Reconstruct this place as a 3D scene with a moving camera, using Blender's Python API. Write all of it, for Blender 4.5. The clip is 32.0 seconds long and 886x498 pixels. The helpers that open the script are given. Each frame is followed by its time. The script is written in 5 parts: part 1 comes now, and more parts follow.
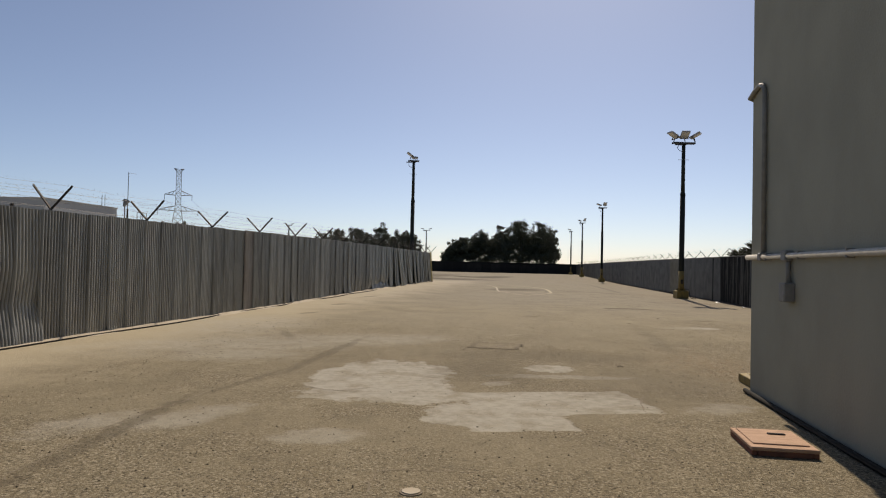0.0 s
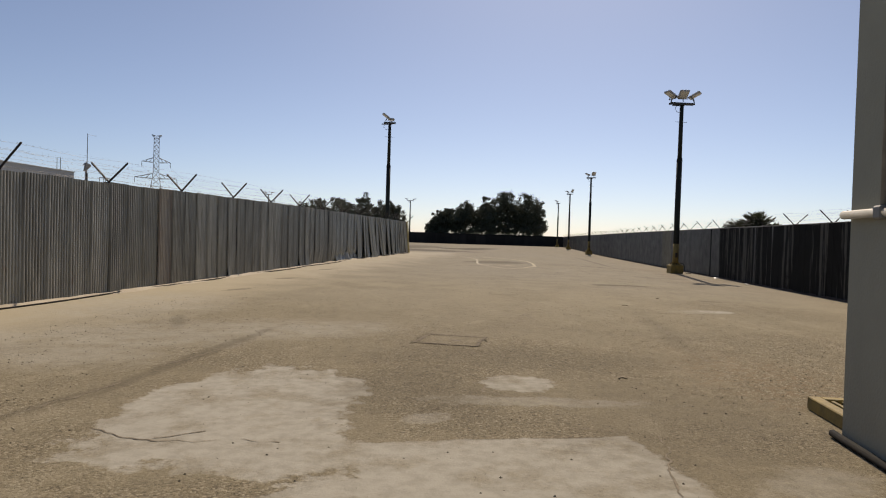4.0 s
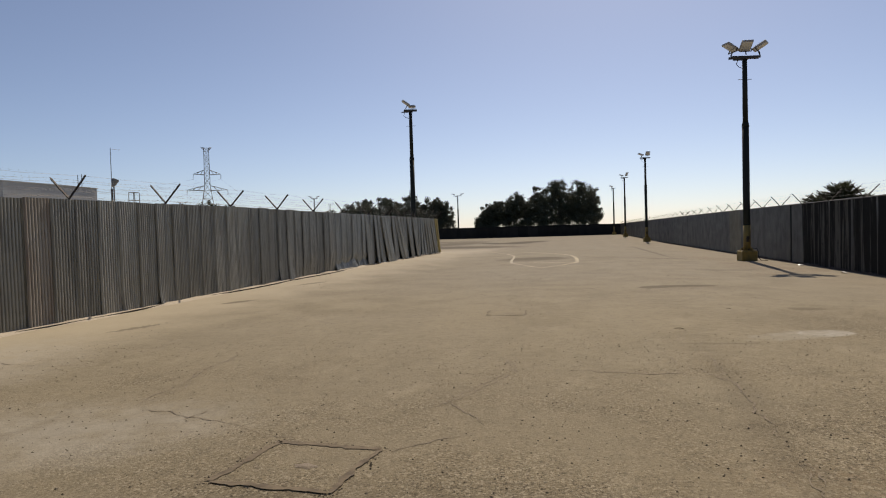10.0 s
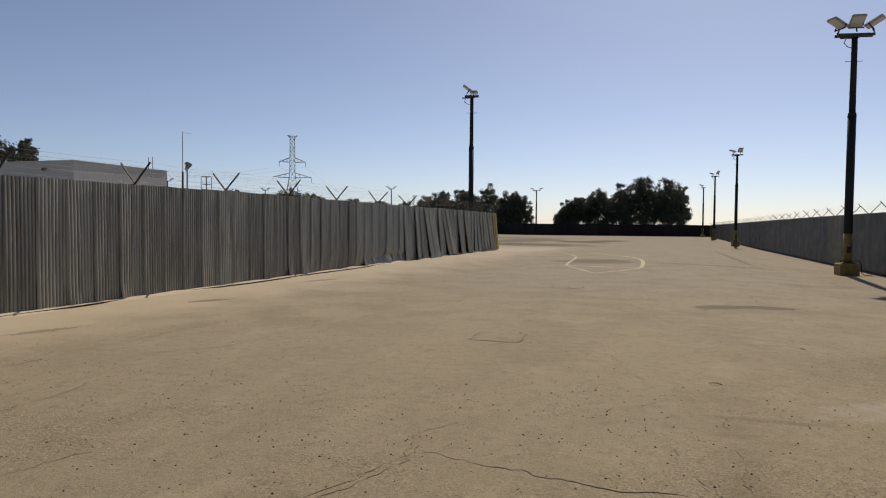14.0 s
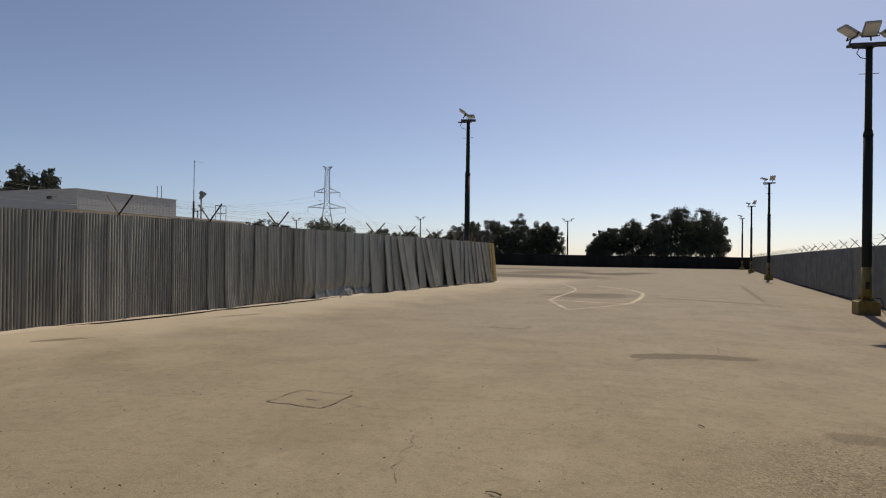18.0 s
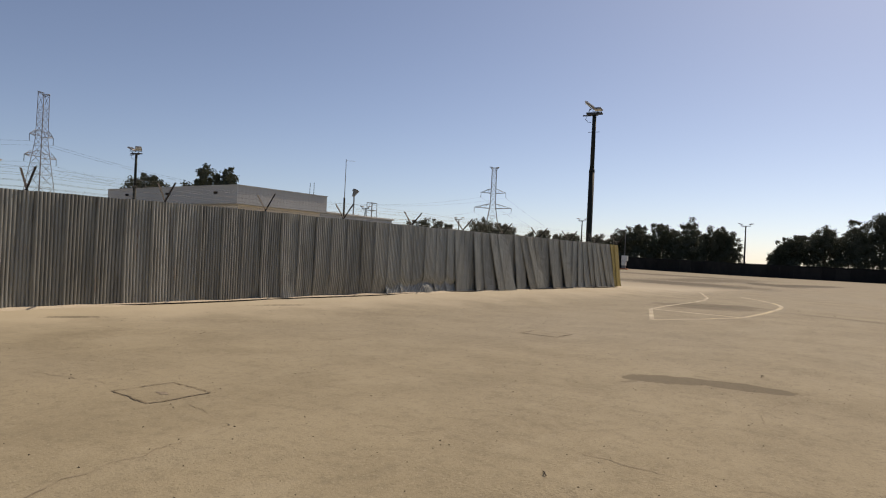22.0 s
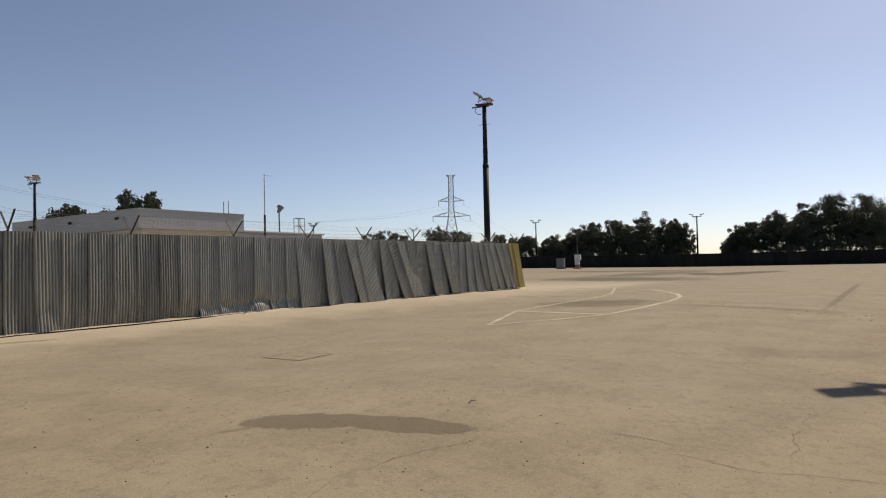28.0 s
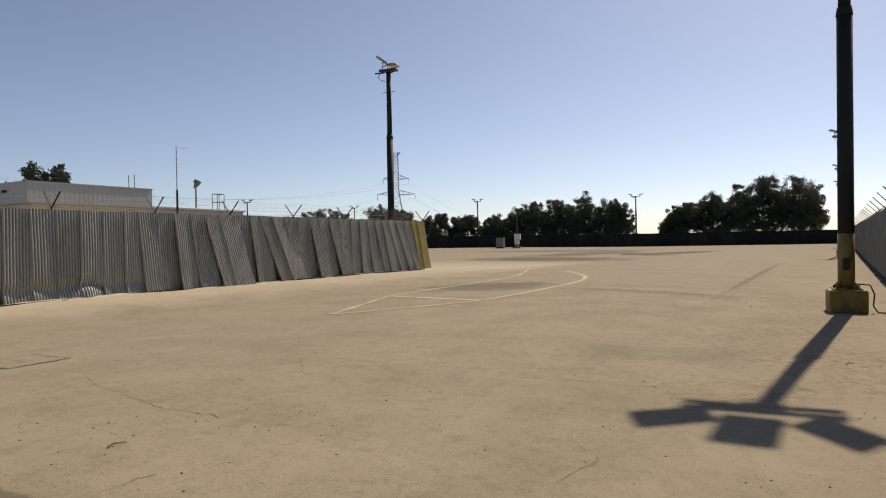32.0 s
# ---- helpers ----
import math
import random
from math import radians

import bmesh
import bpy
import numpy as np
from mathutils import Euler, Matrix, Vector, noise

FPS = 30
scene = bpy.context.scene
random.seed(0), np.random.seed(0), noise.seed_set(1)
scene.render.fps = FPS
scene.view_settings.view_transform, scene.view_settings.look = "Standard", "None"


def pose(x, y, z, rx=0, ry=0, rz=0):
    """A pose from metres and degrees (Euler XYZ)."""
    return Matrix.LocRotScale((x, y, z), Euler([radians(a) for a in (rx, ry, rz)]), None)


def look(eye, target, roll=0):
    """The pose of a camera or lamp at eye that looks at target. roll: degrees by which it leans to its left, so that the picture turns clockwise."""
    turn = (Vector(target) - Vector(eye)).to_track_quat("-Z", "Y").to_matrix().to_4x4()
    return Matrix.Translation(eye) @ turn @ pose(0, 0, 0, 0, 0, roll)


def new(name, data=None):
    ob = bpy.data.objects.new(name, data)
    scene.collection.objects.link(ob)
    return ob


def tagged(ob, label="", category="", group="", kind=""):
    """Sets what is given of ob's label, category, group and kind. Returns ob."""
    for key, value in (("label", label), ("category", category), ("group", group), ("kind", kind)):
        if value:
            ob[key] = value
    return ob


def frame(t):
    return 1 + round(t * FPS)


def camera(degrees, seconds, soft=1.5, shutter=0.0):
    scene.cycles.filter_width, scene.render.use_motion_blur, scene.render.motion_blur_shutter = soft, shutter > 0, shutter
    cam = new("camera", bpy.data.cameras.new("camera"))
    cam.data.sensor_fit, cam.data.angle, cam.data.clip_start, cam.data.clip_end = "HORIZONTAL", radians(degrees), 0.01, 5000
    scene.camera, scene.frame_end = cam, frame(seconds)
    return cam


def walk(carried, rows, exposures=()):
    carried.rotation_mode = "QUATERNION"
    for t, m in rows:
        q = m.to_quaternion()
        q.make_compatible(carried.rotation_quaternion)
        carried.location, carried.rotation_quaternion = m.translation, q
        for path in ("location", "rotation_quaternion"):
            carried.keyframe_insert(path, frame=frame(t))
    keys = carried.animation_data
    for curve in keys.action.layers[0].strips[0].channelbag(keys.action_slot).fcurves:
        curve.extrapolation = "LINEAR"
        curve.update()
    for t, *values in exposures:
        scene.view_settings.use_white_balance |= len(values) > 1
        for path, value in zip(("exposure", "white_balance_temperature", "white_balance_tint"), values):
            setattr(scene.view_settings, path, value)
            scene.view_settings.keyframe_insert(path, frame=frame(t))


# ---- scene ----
cam = camera(67.5, 32.0, soft=1.15)
PATH = [
    (0, (0.446, 2.057, 1.428), (0.441, 4.056, 1.477), 1.3),
    (0.5, (0.533, 2.463, 1.402), (0.55, 4.463, 1.425), -0.2),
    (1, (0.645, 2.939, 1.398), (0.526, 4.935, 1.421), 1.3),
    (1.5, (0.725, 3.382, 1.4), (0.754, 5.382, 1.412), 0.7),
    (2, (0.879, 3.792, 1.39), (0.794, 5.79, 1.393), 1.3),
    (2.5, (0.98, 4.228, 1.376), (1.009, 6.226, 1.464), 2.5),
    (4.5, (1.157, 5.615, 1.355), (1.177, 7.614, 1.297), 1.3),
    (5, (1.213, 6.021, 1.4), (1.076, 8.016, 1.365), 2.5),
    (5.5, (1.25, 6.355, 1.437), (1.29, 8.352, 1.542), 2.7),
    (6, (1.392, 6.746, 1.43), (1.491, 8.742, 1.521), 0.3),
    (6.5, (1.534, 7.046, 1.438), (1.518, 9.045, 1.484), 0.6),
    (7, (1.688, 7.516, 1.43), (1.841, 9.509, 1.491), 2.8),
    (7.5, (1.878, 7.876, 1.422), (1.962, 9.874, 1.44), 2.2),
    (8, (1.999, 8.247, 1.444), (1.814, 10.238, 1.406), 3.1),
    (8.5, (2.108, 8.695, 1.434), (1.977, 10.691, 1.418), 1.0),
    (9, (2.273, 9.116, 1.436), (2.116, 11.11, 1.411), 0.6),
    (9.5, (2.443, 9.465, 1.45), (2.185, 11.448, 1.44), 1.9),
    (10, (2.664, 9.841, 1.468), (2.523, 11.835, 1.419), -1.7),
    (10.5, (2.882, 10.144, 1.496), (2.537, 12.113, 1.444), 1.2),
    (11, (3.033, 10.454, 1.487), (2.826, 12.444, 1.493), 1.2),
    (11.5, (3.187, 10.824, 1.46), (3.128, 12.822, 1.384), -1.7),
    (12, (3.357, 11.171, 1.457), (3.27, 13.167, 1.35), 0.7),
    (12.5, (3.463, 11.565, 1.464), (3.423, 13.563, 1.392), 1.2),
    (13, (3.572, 11.963, 1.47), (3.454, 13.958, 1.392), -0.2),
    (13.5, (3.742, 12.292, 1.494), (3.348, 14.251, 1.419), 0.5),
    (15.5, (4.693, 13.695, 1.569), (4.333, 15.662, 1.541), 0.4),
    (16, (4.976, 14.056, 1.583), (4.383, 15.965, 1.666), 2.9),
    (16.5, (5.278, 14.325, 1.585), (4.738, 16.25, 1.637), 4.7),
    (17, (5.604, 14.553, 1.582), (5.192, 16.507, 1.684), 1.5),
    (17.5, (5.897, 14.877, 1.538), (5.433, 16.82, 1.644), -0.3),
    (18, (6.093, 15.215, 1.526), (5.578, 17.148, 1.551), 0.8),
    (18.5, (6.485, 15.436, 1.524), (5.919, 17.353, 1.592), -0.7),
    (19, (6.883, 15.631, 1.533), (6.218, 17.516, 1.506), 0.5),
    (19.5, (7.157, 15.873, 1.516), (6.483, 17.756, 1.54), 4.1),
    (20, (7.494, 16.117, 1.483), (6.768, 17.98, 1.533), 1.9),
    (20.5, (7.759, 16.376, 1.491), (6.908, 18.186, 1.466), 1.5),
    (21, (7.996, 16.74, 1.517), (7.183, 18.567, 1.541), 2.1),
    (21.5, (8.183, 17.09, 1.503), (7.256, 18.862, 1.541), 2.4),
    (22, (8.501, 17.397, 1.496), (7.504, 19.131, 1.509), 2.8),
    (22.5, (8.754, 17.664, 1.473), (8.078, 19.542, 1.608), -0.2),
    (23, (8.954, 18.05, 1.428), (8.25, 19.922, 1.494), -0.1),
    (23.5, (9.173, 18.406, 1.407), (8.546, 20.304, 1.491), -0.2),
    (24, (9.384, 18.715, 1.4), (8.72, 20.6, 1.473), -1.9),
    (24.5, (9.551, 19.071, 1.398), (8.778, 20.916, 1.402), 0.5),
    (26.5, (10.187, 20.452, 1.411), (9.339, 22.263, 1.456), -1.2),
    (27, (10.42, 20.796, 1.414), (9.443, 22.541, 1.441), 1.5),
    (27.5, (10.594, 21.196, 1.377), (9.602, 22.931, 1.418), 0.8),
    (28, (10.816, 21.569, 1.406), (9.886, 23.339, 1.454), -1.3),
    (28.5, (10.981, 21.941, 1.385), (9.941, 23.649, 1.336), 1.4),
    (29, (11.075, 22.3, 1.398), (10.047, 24.016, 1.383), 1.1),
    (29.5, (11.238, 22.66, 1.404), (10.127, 24.323, 1.409), 1.1),
    (30, (11.367, 23.034, 1.423), (10.153, 24.623, 1.398), 2.5),
    (30.5, (11.444, 23.491, 1.418), (10.284, 25.12, 1.419), -0.9),
    (31, (11.607, 23.845, 1.383), (10.558, 25.547, 1.386), 0.1),
    (31.5, (11.775, 24.224, 1.376), (10.807, 25.974, 1.317), -0.3),
    (32, (11.854, 24.508, 1.362), (11.052, 26.341, 1.344), -1.1),
]
EXPOSURES = [(0, -0.30, 7550, 14), (3, -0.31, 7500, 15), (5, -0.22, 7600, 15), (6, -0.48, 7200, 14), (7, -0.43, 7300, 14), (8, -0.16, 7550, 15), (9, -0.34, 7500, 15), (10, -0.31, 7500, 15), (11, -0.34, 7450, 15), (13, -0.34, 7500, 15), (17, -0.35, 7400, 15), (19, -0.34, 7600, 16), (22, -0.15, 7870, 16), (23, -0.28, 7620, 15), (24, -0.27, 7670, 15), (28, -0.11, 7840, 15), (32, -0.05, 8000, 16)]
walk(cam, [(t, look(eye, target, roll)) for t, eye, target, roll in PATH], EXPOSURES)

# ---- world, sun, exposure ----
SUN_AZ = 12.0      # degrees to the right of +y
SUN_EL = 44.4
world = bpy.data.worlds.new("world")
scene.world = world
world.use_nodes = True
wn = world.node_tree
sky = wn.nodes.new("ShaderNodeTexSky")
sky.sky_type, sky.sun_disc = "NISHITA", False
sky.sun_elevation, sky.sun_rotation = radians(SUN_EL), radians(SUN_AZ)
sky.air_density, sky.dust_density, sky.ozone_density, sky.altitude = 0.70, 0.52, 5.8, 0
haze = wn.nodes.new("ShaderNodeHueSaturation")
haze.inputs["Hue"].default_value, haze.inputs["Saturation"].default_value = 0.4995, 0.91
wn.links.new(sky.outputs[0], haze.inputs["Color"])
wn.links.new(haze.outputs[0], wn.nodes["Background"].inputs[0])
wn.nodes["Background"].inputs[1].default_value = 0.126
sun_dir = Vector((math.sin(radians(SUN_AZ)) * math.cos(radians(SUN_EL)), math.cos(radians(SUN_AZ)) * math.cos(radians(SUN_EL)), math.sin(radians(SUN_EL))))
sun = new("sun", bpy.data.lights.new("sun", "SUN"))
sun.data.energy, sun.data.angle, sun.data.color = 5.0, radians(0.53), (1.0, 0.935, 0.83)
sun.matrix_world = look(sun_dir * 60, (0, 0, 0))


# ---- small builders ----
class Geo:
    """Collects corners and faces of one mesh."""

    def __init__(self):
        self.v, self.f = [], []

    def add(self, verts, faces):
        n = len(self.v)
        self.v.extend(tuple(p) for p in verts)
        self.f.extend(tuple(i + n for i in q) for q in faces)

    def box(self, c, s, m=None):
        q = [Vector((c[0] + s[0] * x / 2, c[1] + s[1] * y / 2, c[2] + s[2] * z / 2)) for x in (-1, 1) for y in (-1, 1) for z in (-1, 1)]
        if m is not None:
            q = [m @ p for p in q]
        self.add(q, [(0, 1, 3, 2), (4, 6, 7, 5), (0, 4, 5, 1), (2, 3, 7, 6), (0, 2, 6, 4), (1, 5, 7, 3)])

    def soft_box(self, c, s, b, m=None):
        """A box with chamfered edges."""
        bm = bmesh.new()
        for x in (-1, 1):
            for y in (-1, 1):
                for z in (-1, 1):
                    for k in range(3):
                        p = [x * (s[0] / 2 - b), y * (s[1] / 2 - b), z * (s[2] / 2 - b)]
                        p[k] += (x, y, z)[k] * b
                        bm.verts.new((c[0] + p[0], c[1] + p[1], c[2] + p[2]))
        bmesh.ops.convex_hull(bm, input=bm.verts)
        bm.verts.index_update()
        self.add([(m @ w.co if m is not None else w.co.copy()) for w in bm.verts], [[w.index for w in f.verts] for f in bm.faces])
        bm.free()

    def tube(self, a, b, r0, r1=None, n=8, caps=True):
        a, b = Vector(a), Vector(b)
        r1 = r0 if r1 is None else r1
        q = (b - a).to_track_quat("Z", "Y").to_matrix()
        ring = [Vector((math.cos(2 * math.pi * k / n), math.sin(2 * math.pi * k / n), 0)) for k in range(n)]
        verts = [a + q @ (p * r0) for p in ring] + [b + q @ (p * r1) for p in ring]
        faces = [(k, (k + 1) % n, n + (k + 1) % n, n + k) for k in range(n)]
        if caps:
            faces += [tuple(range(n - 1, -1, -1)), tuple(range(n, 2 * n))]
        self.add(verts, faces)

    def pipe(self, pts, r, n=8, r1=None):
        """One bent tube through the points."""
        pts = [Vector(p) for p in pts]
        r1 = r if r1 is None else r1
        side = None
        verts, last = [], len(pts) - 1
        for k, p in enumerate(pts):
            d = (pts[min(last, k + 1)] - pts[max(0, k - 1)]).normalized()
            side = d.orthogonal().normalized() if side is None else (side - d * side.dot(d)).normalized()
            up = d.cross(side)
            rr = r + (r1 - r) * k / last
            verts += [p + (side * math.cos(2 * math.pi * q / n) + up * math.sin(2 * math.pi * q / n)) * rr for q in range(n)]
        faces = [(k * n + q, k * n + (q + 1) % n, (k + 1) * n + (q + 1) % n, (k + 1) * n + q) for k in range(last) for q in range(n)]
        self.add(verts, faces + [tuple(range(n - 1, -1, -1)), tuple(range(last * n, last * n + n))])

    def mesh(self, name, mat=None, smooth=False):
        me = bpy.data.meshes.new(name)
        me.from_pydata(self.v, [], self.f)
        if mat:
            me.materials.append(mat)
        if smooth:
            me.shade_smooth()
        me.update()
        return me


def thing(name, m, label, category, group="", kind=""):
    ob = new(name)
    ob.empty_display_size = 0.2
    ob.matrix_basis = m
    return tagged(ob, label, category, group, kind)


def part(name, geo, mat, parent, label="", smooth=False, m=None):
    """One mesh under a thing or under a part; geo is a Geo or a mesh."""
    me = geo.mesh(name, mat, smooth) if isinstance(geo, Geo) else geo
    ob = new(name, me)
    ob.parent = parent
    if m is not None:
        ob.matrix_basis = m
    return tagged(ob, label)


def smooth01(v, a, b):
    s = min(1.0, max(0.0, (v - a) / (b - a)))
    return s * s * (3 - 2 * s)


def left_x(y):
    return -6.4 + 0.1527 * (y - 12.35)


def right_x(y):
    return 15.2 + 0.1277 * (y - 40.2)


def ground_z(x, y):
    """The yard: a sand bank along one fence, a shallow fall to the other, a slow rise far off."""
    bank = 0.24 * smooth01(y, 12, 48) * math.exp(-((x - left_x(min(y, 52))) / 2.2) ** 2) * (1 - smooth01(y, 52, 60))
    fall = -0.15 * smooth01(x - right_x(y), -8, -1.5) * (1 - smooth01(y, 70, 110)) * smooth01(y, 5, 25)
    far = 0.28 * smooth01(-x, -2, 35) * smooth01(y, 60, 130) + 0.12 * smooth01(y, 90, 140)
    return bank + fall + far


# ---- materials ----
def shader(name, rough=0.8, metal=0.0, spec=0.5):
    mat = bpy.data.materials.new(name)
    mat.use_nodes = True
    b = mat.node_tree.nodes["Principled BSDF"]
    b.inputs["Roughness"].default_value, b.inputs["Metallic"].default_value = rough, metal
    b.inputs["Specular IOR Level"].default_value = spec
    return mat, mat.node_tree, b


def node(nt, kind, **values):
    n = nt.nodes.new(kind)
    for k, v in values.items():
        if k == "op":
            n.operation = v
        else:
            n.inputs[k].default_value = v
    return n


def place_of(nt, scale=(1, 1, 1)):
    """World position, stretched."""
    g = nt.nodes.new("ShaderNodeNewGeometry")
    m = node(nt, "ShaderNodeVectorMath", op="MULTIPLY")
    nt.links.new(g.outputs["Position"], m.inputs[0])
    m.inputs[1].default_value = scale
    return m.outputs[0]


def noise_of(nt, vec, scale, detail=4, rough=0.55):
    n = node(nt, "ShaderNodeTexNoise", Scale=scale, Detail=detail, Roughness=rough)
    nt.links.new(vec, n.inputs["Vector"])
    return n.outputs["Fac"]


def ramp_of(nt, fac, lo, hi, a=0.0, b=1.0):
    r = node(nt, "ShaderNodeMapRange")
    r.interpolation_type = "SMOOTHSTEP"
    nt.links.new(fac, r.inputs[0])
    for k, v in zip((1, 2, 3, 4), (lo, hi, a, b)):
        r.inputs[k].default_value = v
    return r.outputs[0]


def math_of(nt, op, a, b):
    m = node(nt, "ShaderNodeMath", op=op)
    for k, v in enumerate((a, b)):
        if isinstance(v, (int, float)):
            m.inputs[k].default_value = v
        else:
            nt.links.new(v, m.inputs[k])
    return m.outputs[0]


def mix_of(nt, fac, a, b):
    m = nt.nodes.new("ShaderNodeMix")
    m.data_type = "RGBA"
    for k, v in ((0, fac), (6, a), (7, b)):
        if isinstance(v, (int, float)):
            m.inputs[k].default_value = v
        elif isinstance(v, tuple):
            m.inputs[k].default_value = (*v[:3], 1)
        else:
            nt.links.new(v, m.inputs[k])
    return m.outputs[2]


def bump_of(nt, b, height, strength, distance):
    n = node(nt, "ShaderNodeBump", Strength=strength, Distance=distance)
    nt.links.new(height, n.inputs["Height"])
    nt.links.new(n.outputs[0], b.inputs["Normal"])


def plain(name, c1, c2, rough=0.8, metal=0.0, scale=6.0, stretch=(1, 1, 1), bump=0.25, grain=60.0, spread=0.0, spec=0.4):
    """A surface of two tones at two scales, with fine relief; spread varies it from piece to piece."""
    mat, nt, b = shader(name, rough, metal, spec)
    p = place_of(nt, stretch)
    big, fine = noise_of(nt, p, scale), noise_of(nt, p, grain, 3)
    f = math_of(nt, "ADD", math_of(nt, "MULTIPLY", ramp_of(nt, big, 0.3, 0.7), 0.75), math_of(nt, "MULTIPLY", fine, 0.25))
    col = mix_of(nt, f, c1, c2)
    if spread:
        info = nt.nodes.new("ShaderNodeObjectInfo")
        hsv = node(nt, "ShaderNodeHueSaturation")
        nt.links.new(col, hsv.inputs["Color"])
        nt.links.new(ramp_of(nt, info.outputs["Random"], 0, 1, 1 - spread, 1 + spread), hsv.inputs["Value"])
        col = hsv.outputs[0]
    nt.links.new(col, b.inputs["Base Color"])
    if bump:
        bump_of(nt, b, fine, bump, 0.01)
    return mat


def zinc(name, light, dark, rust, spread, streak=0.6, metal=0.35, rough=0.55, spec=0.4):
    """Weathered galvanised sheet: runs down the sheet, dull blooms, rust low down in spots."""
    mat, nt, b = shader(name, rough, metal, spec)
    runs = noise_of(nt, place_of(nt, (1, 1, 0.06)), 9, 5, 0.7)
    bloom = noise_of(nt, place_of(nt), 1.7, 5, 0.6)
    fine = noise_of(nt, place_of(nt), 45, 3)
    col = mix_of(nt, math_of(nt, "MULTIPLY", ramp_of(nt, runs, 0.4, 0.72), streak), light, dark)
    col = mix_of(nt, ramp_of(nt, bloom, 0.42, 0.75, 0, 0.45), col, tuple(0.75 * c for c in light))
    spots = math_of(nt, "MULTIPLY", ramp_of(nt, noise_of(nt, place_of(nt, (1, 1, 0.25)), 4, 6, 0.7), 0.62, 0.75), rust)
    col = mix_of(nt, spots, col, (0.16, 0.075, 0.04))
    info = nt.nodes.new("ShaderNodeObjectInfo")
    hsv = node(nt, "ShaderNodeHueSaturation")
    nt.links.new(col, hsv.inputs["Color"])
    nt.links.new(ramp_of(nt, info.outputs["Random"], 0, 1, 1 - spread, 1 + spread), hsv.inputs["Value"])
    nt.links.new(hsv.outputs[0], b.inputs["Base Color"])
    nt.links.new(ramp_of(nt, bloom, 0.3, 0.7, rough - 0.07, rough + 0.13), b.inputs["Roughness"])
    bump_of(nt, b, fine, 0.12, 0.004)
    return mat


M_ZINC = zinc("galvanised_sheet", (0.31, 0.316, 0.29), (0.110, 0.111, 0.102), 0.5, 0.14, 0.5, 0.3, 0.48)
M_ZINC_OLD = zinc("old_galvanised_sheet", (0.312, 0.31, 0.277), (0.050, 0.05, 0.043), 0.8, 0.14, 0.65, 0.3, 0.48)
M_ZINC_RUST = zinc("rust_streaked_sheet", (0.34, 0.32, 0.28), (0.15, 0.085, 0.055), 1.0, 0.1, 0.8, 0.05, 0.7)
M_ZINC_GREY = zinc("grey_sheet", (0.078, 0.077, 0.07), (0.054, 0.053, 0.047), 0.2, 0.05, 0.5, 0.1)
M_ZINC_DULL = zinc("dull_sheet", (0.06, 0.059, 0.054), (0.032, 0.032, 0.031), 0.2, 0.2, 0.5, 0.2)


def tarred():
    """Black tar paint on sheet, worn off in ragged upright streaks that show the grey metal."""
    mat, nt, b = shader("tarred_sheet", 0.8, 0.0, 0.15)
    broad = noise_of(nt, place_of(nt, (1, 1, 0.05)), 1.5, 3, 0.6)
    thin = noise_of(nt, place_of(nt, (1, 1, 0.045)), 7.0, 4, 0.75)
    worn = ramp_of(nt, math_of(nt, "ADD", math_of(nt, "MULTIPLY", broad, 0.55), math_of(nt, "MULTIPLY", thin, 0.55)), 0.575, 0.625)
    grey = mix_of(nt, noise_of(nt, place_of(nt, (1, 1, 0.2)), 9, 4), (0.06, 0.059, 0.052), (0.125, 0.121, 0.106))
    black = mix_of(nt, noise_of(nt, place_of(nt, (1, 1, 0.3)), 5, 4), (0.005, 0.005, 0.0045), (0.013, 0.0125, 0.011))
    nt.links.new(mix_of(nt, math_of(nt, "MULTIPLY", worn, 0.9), black, grey), b.inputs["Base Color"])
    bump_of(nt, b, thin, 0.15, 0.004)
    return mat


M_SHEET_BLACK = tarred()
M_SHEET_YELLOW = zinc("yellow_sheet", (0.40, 0.32, 0.12), (0.24, 0.19, 0.08), 0.5, 0.1, 0.6, 0.0)
M_SHEET_TAN = zinc("tan_sheet", (0.14, 0.125, 0.085), (0.09, 0.08, 0.055), 0.3, 0.1, 0.6, 0.1)
M_IRON = plain("rusty_iron", (0.026, 0.024, 0.023), (0.055, 0.042, 0.034), 0.75, 0.3, 14)
M_WIRE = plain("barbed_wire_steel", (0.10, 0.10, 0.10), (0.16, 0.155, 0.15), 0.6, 0.3, 20, bump=0)
M_RAIL = plain("top_rail_steel", (0.16, 0.16, 0.155), (0.09, 0.085, 0.08), 0.55, 0.4, 9)
M_POLE = plain("dark_green_black_paint", (0.010, 0.013, 0.012), (0.020, 0.024, 0.022), 0.7, 0.0, 3, (1, 1, 0.2), 0.1, spec=0.2)
M_YELLOW = plain("faded_yellow_paint", (0.28, 0.20, 0.05), (0.14, 0.105, 0.04), 0.7, 0.0, 5, (1, 1, 0.5), 0.3, 40)
M_LAMP = plain("lamp_housing_grey", (0.34, 0.34, 0.34), (0.26, 0.26, 0.26), 0.45, 0.2, 8, bump=0.05)
M_LAMP_DARK = plain("lamp_bracket_dark", (0.03, 0.03, 0.03), (0.06, 0.06, 0.06), 0.5, 0.4, 8, bump=0)
M_BLACK = plain("black_rubber", (0.012, 0.012, 0.011), (0.022, 0.020, 0.017), 0.85, 0.0, 10, bump=0.1, spec=0.12)
M_PLASTER = plain("beige_grey_plaster", (0.34, 0.33, 0.255), (0.285, 0.277, 0.215), 0.9, 0.0, 1.3, (1, 1, 0.7), 0.35, 55)
